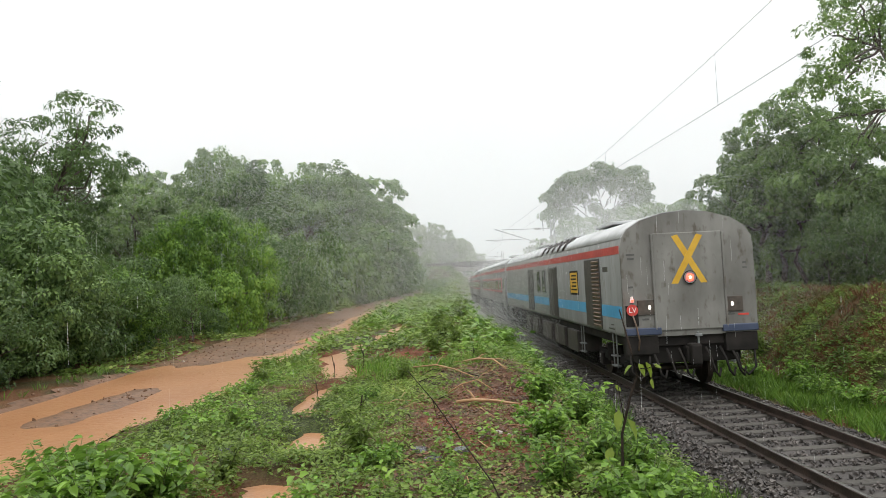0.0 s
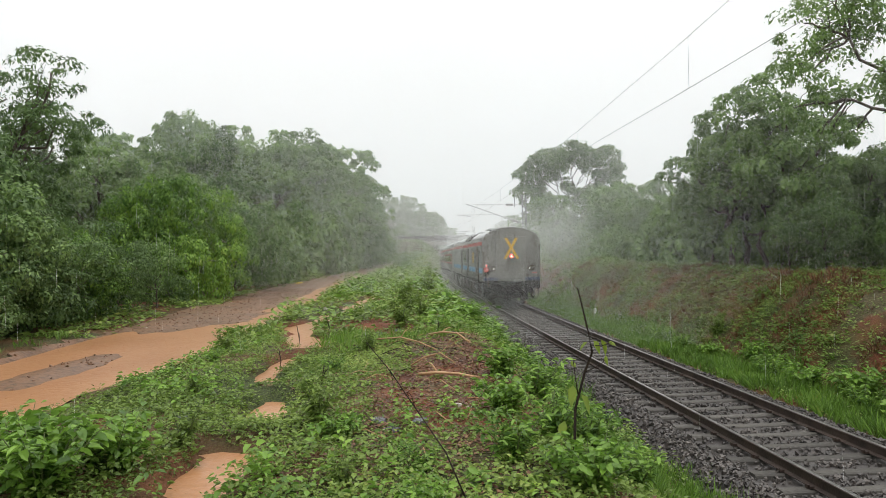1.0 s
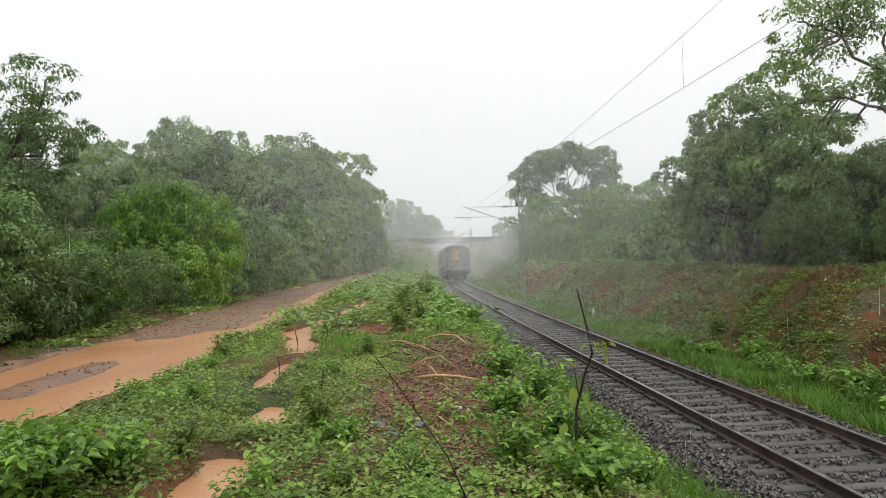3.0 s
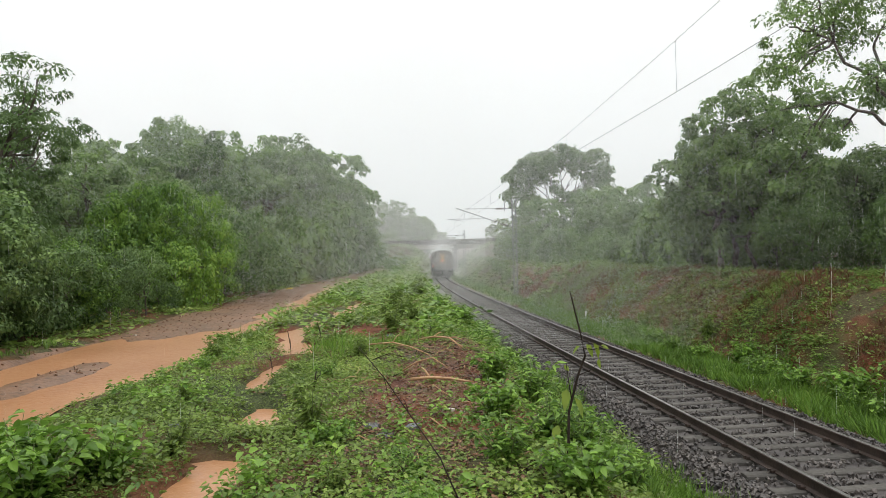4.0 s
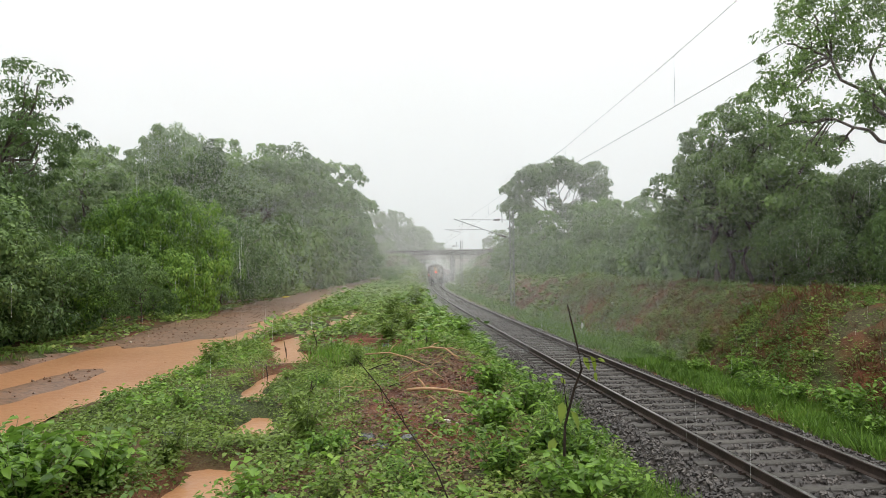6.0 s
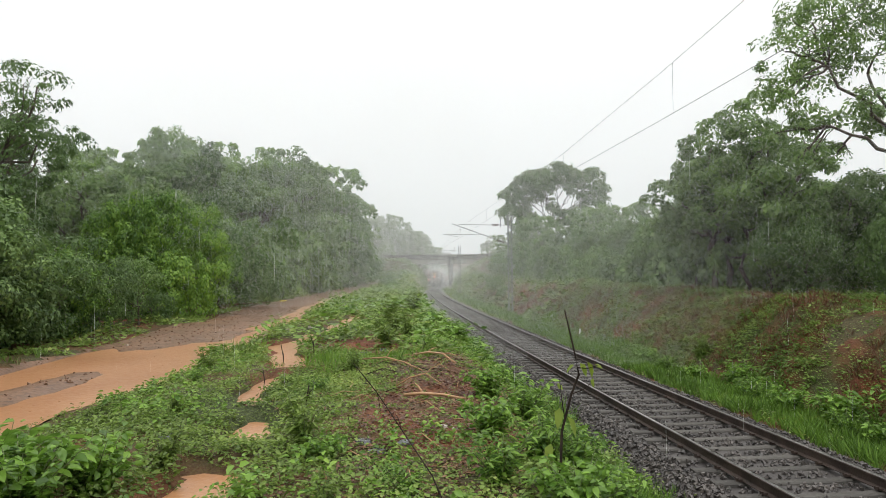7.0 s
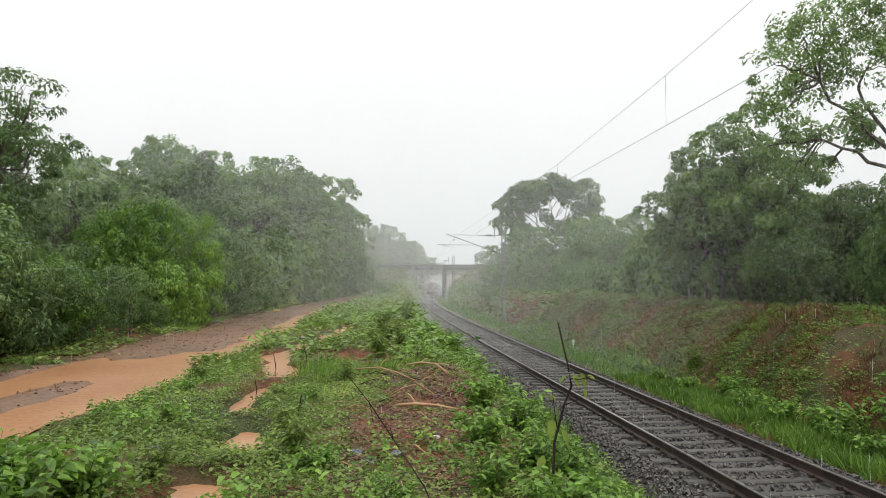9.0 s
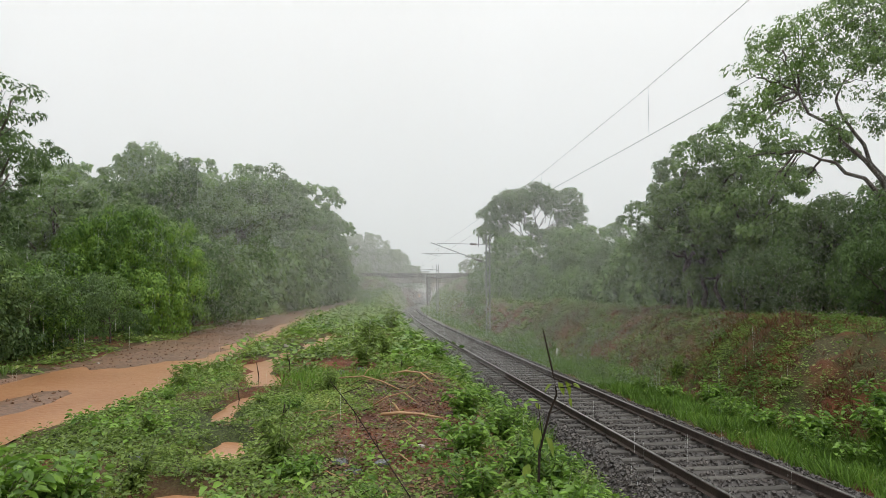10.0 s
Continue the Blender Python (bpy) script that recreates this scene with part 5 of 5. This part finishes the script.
part("post", bm, WHITE, p)

def road_places(r, n):
    y = 6.5 + 24 * r.random(n) ** 1.2
    x = np.interp(y, ROAD_Y, ROAD_X) + r.uniform(-1.6, 1.6, n)
    z = ground_z(x, y) + 0.015
    return np.stack([x, y, z], 1)[z > ROAD_WATER + 0.0012 * (y - 8) + 0.004]


v, f = rocks(1100, road_places, 0.03, 33)
tagged(new("road_gravel", mesh_of("road_gravel", v, f, MUD)), "small wet stones washed bare on the mud road", "gravel", kind="stuff")

# ---- rain haze, imitated by standing white strips ----
DROPS_AND_HAZE = droplets("rain_and_haze_white")


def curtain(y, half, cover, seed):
    """Hair-thin white strips imitating distance haze, hiding the given share of what lies behind."""
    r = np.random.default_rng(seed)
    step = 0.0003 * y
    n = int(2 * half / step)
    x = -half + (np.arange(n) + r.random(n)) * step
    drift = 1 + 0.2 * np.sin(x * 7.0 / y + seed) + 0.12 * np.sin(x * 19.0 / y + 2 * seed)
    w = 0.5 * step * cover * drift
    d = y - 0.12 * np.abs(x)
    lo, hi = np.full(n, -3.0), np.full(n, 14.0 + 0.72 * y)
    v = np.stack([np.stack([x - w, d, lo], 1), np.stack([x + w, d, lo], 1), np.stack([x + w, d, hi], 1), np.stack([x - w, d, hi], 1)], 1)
    tagged(new("rain_mist", quads("rain_mist", v, DROPS_AND_HAZE)), "curtain of hair-thin white strips standing in for rain haze", "mist", kind="stuff")


# rows of strips at growing distance, whose covers add up to the haze
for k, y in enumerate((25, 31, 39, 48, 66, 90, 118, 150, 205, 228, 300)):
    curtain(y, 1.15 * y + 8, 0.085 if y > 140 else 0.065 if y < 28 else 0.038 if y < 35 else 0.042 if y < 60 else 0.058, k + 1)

# ---- falling rain ----
def rain():
    r = np.random.default_rng(77)
    n = 15000
    y = 4 + 26 * r.random(n) ** 0.7
    x = r.uniform(-1, 1, n) * (3 + 0.75 * y)
    z = r.uniform(-0.5, 100, n)
    L = r.uniform(0.18, 0.42, n)
    w = 0.0004 + 0.000025 * y
    tilt = r.uniform(-0.03, 0.05, n) * L
    v = np.stack([np.stack([x - w, y, z], 1), np.stack([x + w, y, z], 1), np.stack([x + w + tilt, y, z + L], 1), np.stack([x - w + tilt, y, z + L], 1)], 1)
    return tagged(new("rain", quads("rain", v, DROPS_AND_HAZE)), "thin pale streaks of falling rain", "rain", kind="stuff")


RAIN = rain()

# ---- the train ----
SILVER = surface("grimy_grey_car_paint", (0.22, 0.225, 0.215), (0.30, 0.305, 0.295), 0.7, (0.3, 0.55), 0.04, fine=6, c3=(0.19, 0.175, 0.155), spots=0.6, stretch=(1, 2.5, 0.4))
ROOF = surface("wet_grey_roof", (0.42, 0.43, 0.43), (0.55, 0.56, 0.56), 0.5, (0.15, 0.35), 0.08, fine=9)
FADED = surface("faded_lettering", (0.085, 0.083, 0.077), (0.11, 0.107, 0.10), 4, (0.5, 0.7), 0.0)
END = surface("grimy_end_wall_paint", (0.13, 0.125, 0.112), (0.235, 0.23, 0.21), 0.8, (0.35, 0.6), 0.05, fine=5, c3=(0.10, 0.085, 0.066), spots=0.56, stretch=(1.6, 1, 0.8))
RED = surface("red_band_paint", (0.42, 0.045, 0.04), (0.52, 0.07, 0.055), 1.0, (0.3, 0.5), 0.05, fine=9)
BLUE = surface("blue_stripe_paint", (0.05, 0.26, 0.46), (0.08, 0.33, 0.55), 1.0, (0.3, 0.5), 0.05, fine=9)
DULLBLUE = surface("dull_blue_headstock", (0.03, 0.045, 0.085), (0.055, 0.07, 0.12), 1.5, (0.4, 0.6), 0.1)
BLACK = surface("underframe_black", (0.012, 0.011, 0.010), (0.03, 0.026, 0.023), 2, (0.7, 0.95), 0.3, spec=0.2)
DARK = surface("dark_grille", (0.035, 0.03, 0.028), (0.06, 0.05, 0.045), 3, (0.4, 0.6), 0.1)
RUSTY = surface("rusty_louvre", (0.12, 0.075, 0.05), (0.20, 0.14, 0.10), 4, (0.4, 0.7), 0.2)
BOXBROWN = surface("grimy_brown_box", (0.05, 0.04, 0.032), (0.095, 0.075, 0.058), 5, (0.5, 0.8), 0.1)
YELLOW = surface("yellow_marking_paint", (0.56, 0.32, 0.02), (0.66, 0.40, 0.04), 3, (0.4, 0.6), 0.05)
GLASS = surface("dark_tinted_glass", (0.012, 0.013, 0.014), (0.02, 0.021, 0.022), 1, (0.05, 0.12), 0.0)
LVRED = surface("red_board", (0.55, 0.05, 0.04), (0.62, 0.07, 0.05), 4, (0.4, 0.6), 0.05)
LAMP = glow("tail_lamp_glow", (1.0, 0.022, 0.012), 14.0)
LAMP_CORE = glow("tail_lamp_filament", (1.0, 0.55, 0.38), 6.0)
LAMP_SIDE = glow("side_lamp_glow", (1.0, 0.93, 0.85), 0.9)

CAR_L = 23.6
OUTLINE = [(-1.56, 1.42), (-1.62, 1.52), (-1.62, 3.56), (-1.57, 3.80), (-1.42, 4.02), (-1.1, 4.22), (-0.55, 4.38), (0, 4.43)]
OUTLINE = OUTLINE + [(-x, z) for x, z in OUTLINE[-2::-1]]


def shell(pts, y0, y1, grow=0.0, close=True):
    bm = bmesh.new()
    a = [bm.verts.new((x * (1 + grow), y0, z)) for x, z in pts]
    b = [bm.verts.new((x * (1 + grow), y1, z)) for x, z in pts]
    for k in range(len(pts) - 1):
        bm.faces.new((a[k], a[k + 1], b[k + 1], b[k])).smooth = True
    if close:
        bm.faces.new((a[-1], a[0], b[0], b[-1]))
        bm.faces.new(a[::-1])
        bm.faces.new(b)
    bmesh.ops.recalc_face_normals(bm, faces=bm.faces)
    return bm


def panel(t, name, material, side, y0, y1, z0, z1, thick=0.02, bevel=0.006, label="", parent=None):
    bm = bmesh.new()
    box(bm, (side * (1.62 + thick / 2 - 0.004), (y0 + y1) / 2, (z0 + z1) / 2), (thick, y1 - y0, z1 - z0), bevel)
    return part(name, bm, material, parent or t, label)


def bogie(t, y):
    bm = bmesh.new()
    for s in (-1, 1):
        box(bm, (s * 1.02, y, 0.62), (0.16, 3.3, 0.26), 0.03)
        for q in (-1.28, 1.28):
            box(bm, (s * 1.04, y + q, 0.46), (0.26, 0.42, 0.36), 0.03)
        for q in (-0.35, 0.35):
            rod(bm, (s * 1.05, y + q, 0.5), (s * 1.05, y + q, 0.98), 0.15, seg=12)
    box(bm, (0, y, 0.62), (2.0, 0.5, 0.3), 0.03)
    b = part("bogie", bm, BLACK, t)
    for q in (-1.28, 1.28):
        bm = bmesh.new()
        for s in (-1, 1):
            rod(bm, (s * 0.80, y + q, 0.457), (s * 0.93, y + q, 0.457), 0.457, seg=28)
        rod(bm, (-0.8, y + q, 0.457), (0.8, y + q, 0.457), 0.085, seg=10)
        part("wheelset", bm, RUST, b)


def underneath(t):
    bm = bmesh.new()
    box(bm, (0, CAR_L / 2, 1.3), (2.9, CAR_L - 0.3, 0.26), 0.02)
    for y in (0.9, CAR_L - 0.9):
        box(bm, (0, y, 1.0), (2.5, 1.3, 0.5), 0.03)
    part("underframe", bm, BLACK, t)
    rg = random.Random(8)
    for y, w in ((6.4, 1.5), (8.6, 1.8), (11.2, 2.0), (13.8, 1.6), (16.0, 1.2)):
        for s in (-1, 1):
            bm = bmesh.new()
            box(bm, (s * 1.15, y + rg.uniform(-0.2, 0.2), 0.84), (0.8, w, 0.68), 0.03)
            part("equipment_box", bm, DARK, t)
    for y in (2.9, CAR_L - 2.9):
        bogie(t, y)
    for s in (-1, 1):
        for y in (1.2, 4.8, CAR_L - 4.8, CAR_L - 1.2):
            bm = bmesh.new()
            for q in (0.0, 0.32):
                rod(bm, (s * 1.5, y + q, 0.55), (s * 1.5, y + q, 1.5), 0.018, seg=6)
            for z in (0.6, 0.85):
                box(bm, (s * 1.5, y + 0.16, z), (0.16, 0.34, 0.025))
            part("step_ladder", bm, GALV, t, "pale steel step")


def end_gear(t, y, sign):
    bm = bmesh.new()
    box(bm, (0, y + sign * 0.25, 0.98), (0.34, 0.7, 0.36), 0.04)
    box(bm, (0, y - sign * 0.10, 0.98), (0.26, 0.34, 0.5), 0.05)
    part("coupler", bm, BLACK, t)
    for x in (-0.95, -0.6, -0.3, 0.35, 0.7, 0.95):
        bm = bmesh.new()
        pipe(bm, [(x, y + sign * 0.1, 1.1), (x + 0.04, y - sign * 0.1, 0.85), (x + 0.10, y - sign * 0.14, 0.55), (x + 0.22, y - sign * 0.08, 0.42), (x + 0.3, y, 0.6)], [0.028] * 5, 7)
        part("hose", bm, BLACK, t)


def body(t):
    part("body_shell", shell(OUTLINE, 0.12, CAR_L - 0.12), SILVER, t, "grimy silver-grey painted sides")
    top = [p for p in OUTLINE if p[1] > 3.7]
    part("roof", shell([(x * 1.008, z + 0.012) for x, z in top], 0.14, CAR_L - 0.14, 0, True), ROOF, t, "rain-wet pale grey roof")
    for y0, y1, w, h in ((3.6, 5.6, 1.5, 0.10), (9.0, 11.0, 1.4, 0.08), (14.5, 17.5, 1.5, 0.10)):
        bm = bmesh.new()
        box(bm, (0, (y0 + y1) / 2, 4.42 + h / 2), (w, y1 - y0, h), 0.03)
        part("roof_vent", bm, ROOF, t)
    underneath(t)
    end_gear(t, 0.05, 1)


def power_car():
    """Generator car at the tail of the train: louvres, grilles, tail lamp and markings."""
    t = tagged(new("generator_car"), "grimy grey generator car with blue stripe at the train tail", "railway carriage", "train cars")
    body(t)
    for s in (-1, 1):
        panel(t, "red_band", RED, s, 0.16, CAR_L - 0.16, 3.44, 3.64, 0.012, 0.0, "red cantrail band")
        panel(t, "blue_stripe", BLUE, s, 0.16, CAR_L - 0.16, 1.86, 2.16, 0.010, 0.0, "sky blue waist stripe")
        d = panel(t, "louvre_door", DARK, s, 2.0, 3.7, 1.5, 3.40, 0.03, 0.008, "dark louvred radiator opening")
        for k in range(17):
            bm = bmesh.new()
            box(bm, (s * 1.655, 2.42, 1.58 + k * 0.108), (0.04, 0.72, 0.05), 0, Euler((0, s * 0.5, 0)).to_matrix())
            part("slat", bm, RUSTY, d)
        for y0, y1 in ((8.0, 9.7), (13.4, 15.0)):
            panel(t, "grille_door", DARK, s, y0, y1, 1.52, 3.32, 0.024, 0.008, "dark grille door")
        for y0 in (10.3, 11.6):
            w = panel(t, "side_window", GALV, s, y0, y0 + 0.85, 2.3, 3.28, 0.02, 0.01, "narrow dark window")
            panel(t, "pane", GLASS, s, y0 + 0.1, y0 + 0.75, 2.38, 3.2, 0.03, 0.004, parent=w)
        b = panel(t, "notice_board", YELLOW, s, 4.75, 5.75, 2.42, 3.06, 0.02, 0.006, "yellow notice board with black lettering bars")
        panel(t, "board_frame", BLACK, s, 4.68, 5.82, 2.36, 3.12, 0.014, 0.006, parent=b)
        for k in range(5):
            panel(t, "text_bar", BLACK, s, 4.85 + 0.06 * (k % 2), 5.62 - 0.1 * (k % 3), 2.50 + k * 0.11, 2.55 + k * 0.11, 0.026, 0.0, parent=b)
        for k, (y0, z0, w, h) in enumerate(((1.25, 3.02, 0.5, 0.22), (0.9, 1.55, 0.5, 0.06), (0.9, 1.44, 0.42, 0.05), (0.9, 1.66, 0.3, 0.05), (16.5, 1.55, 0.7, 0.06))):
            panel(t, "lettering_bar", DARK, s, y0, y0 + w, z0, z0 + h * 0.6, 0.006, 0.0)
    for k in range(5):
        bm = bmesh.new()
        y = 6.8 + k * 1.05
        pts = [(x * 1.03, y, z + 0.05) for x, z in OUTLINE if 3.6 < z < 4.3 and x < 0]
        pipe(bm, pts, [0.04] * len(pts), 6)
        part("roof_rib", bm, DARK, t, "dark roof pipe")
    # rear end wall
    e = part("end_wall", shell([(x * 0.998, z - 0.004) for x, z in OUTLINE], 0.05, 0.13), END, t, "grimy grey end wall streaked by rain")
    bm = bmesh.new()
    box(bm, (0, 0.03, 2.72), (1.68, 0.06, 2.34), 0.02)
    part("vestibule_panel", bm, END, e, "flat panel over the end door")
    for x in (-0.86, 0.86):
        bm = bmesh.new()
        box(bm, (x, 0.02, 2.72), (0.05, 0.08, 2.30), 0.01)
        part("panel_edge", bm, END, e)
    x_mark = new("cross_mark", None)
    x_mark.parent = t
    for s in (-1, 1):
        bm = bmesh.new()
        q = [(s * 0.23, 3.84), (s * 0.38, 3.80), (-s * 0.28, 2.66), (-s * 0.44, 2.66)]
        y = -0.004 - 0.003 * (s + 1)
        f = [bm.verts.new((a, y, b)) for a, b in q]
        k = [bm.verts.new((a, y + 0.012, b)) for a, b in q]
        bm.faces.new(f)
        bm.faces.new(k[::-1])
        for i in range(4):
            bm.faces.new((f[i], f[(i + 1) % 4], k[(i + 1) % 4], k[i]))
        bmesh.ops.recalc_face_normals(bm, faces=bm.faces)
        part("cross_bar", bm, YELLOW, x_mark, "yellow painted bar of the cross")
    bm = bmesh.new()
    rod(bm, (0, 0.0, 2.80), (0, -0.06, 2.80), 0.155, 0.145, 24)
    lamp = part("tail_lamp", bm, GALV, t, "round tail lamp with white rim, lit red")
    bm = bmesh.new()
    rod(bm, (0, -0.055, 2.80), (0, -0.072, 2.80), 0.095, 0.088, 20)
    part("lens", bm, LAMP, lamp)
    bm = bmesh.new()
    rod(bm, (0, -0.07, 2.80), (0, -0.085, 2.80), 0.036, 0.03, 16)
    part("bulb", bm, LAMP_CORE, lamp, "white-hot lamp centre")
    bm = bmesh.new()
    for k in range(20):
        a0 = 2 * math.pi * k / 20
        a1 = 2 * math.pi * (k + 1) / 20
        rod(bm, (math.cos(a0) * 0.15, -0.05, 2.80 + math.sin(a0) * 0.15), (math.cos(a1) * 0.15, -0.05, 2.80 + math.sin(a1) * 0.15), 0.014, seg=5)
    part("rim", bm, BLACK, lamp)
    for s in (-1, 1):
        bm = bmesh.new()
        x0 = 1.08 if s < 0 else 1.07
        box(bm, (s * x0, 0.035, 2.12), (0.40, 0.05, 0.36), 0.01)
        h = part("lamp_housing", bm, BOXBROWN, t, "dark brown recessed marker lamp box")
        bm = bmesh.new()
        box(bm, (s * 1.0, 0.0, 2.12), (0.055, 0.04, 0.10), 0.012)
        part("marker_lens", bm, LAMP_SIDE, h, "small white lit marker lamp")
    # last-vehicle board
    bm = bmesh.new()
    rod(bm, (-1.42, 0.02, 2.07), (-1.42, -0.02, 2.07), 0.135, 0.135, 24)
    board = part("last_vehicle_board", bm, LVRED, t, "red disc lettered LV")
    cu = bpy.data.curves.new("letters", "FONT")
    cu.body, cu.size, cu.align_x, cu.align_y, cu.extrude = "LV", 0.17, "CENTER", "CENTER", 0.004
    fo = bpy.data.objects.new("letters", cu)
    scene.collection.objects.link(fo)
    bpy.context.view_layer.update()
    me = bpy.data.meshes.new_from_object(fo.evaluated_get(bpy.context.evaluated_depsgraph_get()))
    bpy.data.objects.remove(fo)
    me.materials.clear()
    me.materials.append(WHITE)
    ob = part_mesh("letters", me, board)
    ob.matrix_basis = pose(-1.42, -0.026, 2.07, 90, 0, 0)
    bm = bmesh.new()
    box(bm, (-1.42, 0.035, 1.93), (0.3, 0.03, 0.5), 0.01)
    part("board_backing", bm, BLACK, t)
    bm = bmesh.new()
    rod(bm, (-1.42, 0.0, 2.26), (-1.42, 0.0, 2.40), 0.055, 0.03, 12)
    sl = part("side_tail_lamp", bm, WHITE, t, "small hung tail lamp")
    bm = bmesh.new()
    rod(bm, (-1.42, -0.03, 2.30), (-1.42, -0.065, 2.30), 0.03, 0.03, 12)
    part("lens", bm, LAMP, sl)
    bm = bmesh.new()
    pipe(bm, [(-1.42, -0.02, 1.95), (-1.36, -0.05, 1.7), (-1.3, -0.04, 1.35), (-1.32, 0.0, 1.1)], [0.02] * 4, 6)
    part("lamp_cable", bm, RUSTY, t)
    for s in (-1, 1):
        bm = bmesh.new()
        box(bm, (s * 1.17, 0.03, 1.55), (0.86, 0.10, 0.17), 0.02)
        part("headstock", bm, DULLBLUE, t, "dull blue headstock beam")
        bm = bmesh.new()
        box(bm, (s * 1.20, 0.12, 1.22), (0.78, 0.16, 0.46), 0.03)
        part("buffer_beam", bm, BLACK, t)
        bm = bmesh.new()
        pipe(bm, [(s * 1.05, 0.05, 0.95), (s * 1.10, 0.0, 0.6), (s * 1.3, 0.02, 0.42), (s * 1.5, 0.05, 0.6), (s * 1.5, 0.08, 1.0)], [0.03] * 5, 6)
        part("hose_loop", bm, BLACK, t)
    bm = bmesh.new()
    box(bm, (0.12, -0.02, 1.12), (0.05, 0.04, 0.75), 0.01)
    box(bm, (0.12, -0.05, 1.42), (0.16, 0.08, 0.06), 0.01)
    part("uncoupling_rod", bm, GALV, t, "pale worn uncoupling rod")
    for x, z, w, m in ((1.28, 1.86, 0.26, LVRED), (0.98, 1.88, 0.16, FADED), (-1.1, 1.84, 0.16, FADED), (-1.42, 2.62, 0.12, FADED), (-1.38, 3.4, 0.2, FADED), (-1.38, 3.3, 0.16, FADED), (1.38, 3.1, 0.10, FADED), (1.38, 2.98, 0.10, FADED)):
        bm = bmesh.new()
        box(bm, (x, 0.045, z), (w, 0.012, 0.045), 0.0)
        part("lettering_bar", bm, m, t)
    return t


def coach():
    t = tagged(new("passenger_coach"), "grey passenger coach with red window band and dark tinted windows", "railway carriage", "train cars")
    body(t)
    for s in (-1, 1):
        panel(t, "red_band", RED, s, 0.16, CAR_L - 0.16, 3.44, 3.64, 0.012, 0.0, "red cantrail band")
        panel(t, "window_band", RED, s, 2.4, CAR_L - 2.4, 2.12, 3.05, 0.010, 0.0, "red band along the windows")
        for k in range(9):
            y0 = 3.0 + k * 2.0
            w = panel(t, "window", DARK, s, y0, y0 + 1.6, 2.24, 2.94, 0.016, 0.006, "wide dark window")
            panel(t, "pane", GLASS, s, y0 + 0.06, y0 + 1.54, 2.30, 2.88, 0.024, 0.004, parent=w)
        for y0 in (0.7, CAR_L - 1.6):
            d = panel(t, "door", SILVER, s, y0, y0 + 0.9, 1.25, 3.2, 0.024, 0.008)
            panel(t, "door_window", GLASS, s, y0 + 0.25, y0 + 0.65, 2.3, 3.0, 0.03, 0.006, parent=d)
    bm = bmesh.new()
    box(bm, (0, -0.25, 2.5), (1.3, 0.75, 2.5), 0.05)
    part("gangway_bellows", bm, BLACK, t, "black rubber gangway")
    return t


CARS = [power_car()]
first_coach = coach()
CARS.append(first_coach)
for k in range(3):
    CARS.append(copy_thing(first_coach, Matrix()))

# spray thrown up round the running train
def droplet_cloud(w, h, n, seed):
    """Fine flung droplets, thick in the middle and thinning outwards."""
    r = np.random.default_rng(seed)
    p = r.normal(0, 1, (n * 2, 3)) * (0.42, 0.42, 0.42)
    p = p[np.linalg.norm(p, axis=1) < 1.0][:n] * (w, w, h)
    L = r.uniform(0.03, 0.09, len(p))
    t = r.uniform(-0.6, 0.6, len(p)) * L
    x, y, z = p.T
    k = r.uniform(0.0007, 0.0013, len(p))
    v = np.stack([np.stack([x - k, y, z], 1), np.stack([x + k, y, z], 1), np.stack([x + k + t, y, z + L], 1), np.stack([x - k + t, y, z + L], 1)], 1)
    return quads("spray_cloud", v, DROPS_AND_HAZE)


SPRAY = droplet_cloud(3.6, 3.6, 22000, 5)
SPRAY_LOW = droplet_cloud(3.4, 1.6, 8000, 6)
CLOUDS = []


def spray(back, side, z, mesh, lag=0.0):
    """A soft cloud of droplets; back: metres ahead of the tail, of which it loses lag in the first two seconds."""
    ob = tagged(new("spray_cloud", mesh), "pale spray drifting round the moving train", "spray", kind="stuff")
    CLOUDS.append((ob, back, side, z, lag))


for back, side, z in ((7.0, 0.3, 4.8), (11.0, 0.5, 4.6), (15.0, 0.3, 4.5), (26.0, 0.0, 4.4), (40.0, 0.0, 4.3), (60.0, 0.0, 4.2)):
    spray(back, side, z, SPRAY)
for back, side, z, lag in ((16.0, 5.5, 4.2, 9.0), (24.0, 6.5, 4.6, 20.0), (30.0, 3.5, 3.2, 36.0), (34.0, 1.0, 2.6, 40.0)):
    spray(back, side, z, SPRAY, lag)
for back, side in ((12.0, 3.0), (20.0, -2.4), (28.0, -2.2), (34.0, 3.0)):
    spray(back, side, 0.9, SPRAY_LOW)


def car_pose(tail):
    a, _, _ = along(tail + 2.9)
    b, _, _ = along(tail + CAR_L - 2.9)
    d = b - a
    yaw = math.degrees(math.atan2(-d.x, d.y))
    pitch = math.degrees(math.atan2(d.z, math.hypot(d.x, d.y)))
    p = a - d.normalized() * 2.9
    return pose(p.x, p.y, p.z, pitch, 0, yaw)


def motions():
    times = [k * 0.25 for k in range(41)]
    for i, car in enumerate(CARS):
        walk(car, [(t, car_pose(16.3 + 20.35 * t + i * (CAR_L + 0.35))) for t in times])
    walk(RAIN, [(t, pose(0.02 * t, 0, -8.8 * t)) for t in (0.0, 2.5, 5.0, 7.5, 10.0)])
    for ob, back, side, z, lag in CLOUDS:
        rows = []
        for t in times:
            p, d, yaw = along(16.3 + 20.35 * t + back - lag * float(step(0.0, 2.0, t)))
            q = p + Vector((d.y, -d.x, 0)) * side
            rows.append((t, pose(q.x, q.y, q.z + z, 0, 0, yaw)))
        walk(ob, rows)


motions()
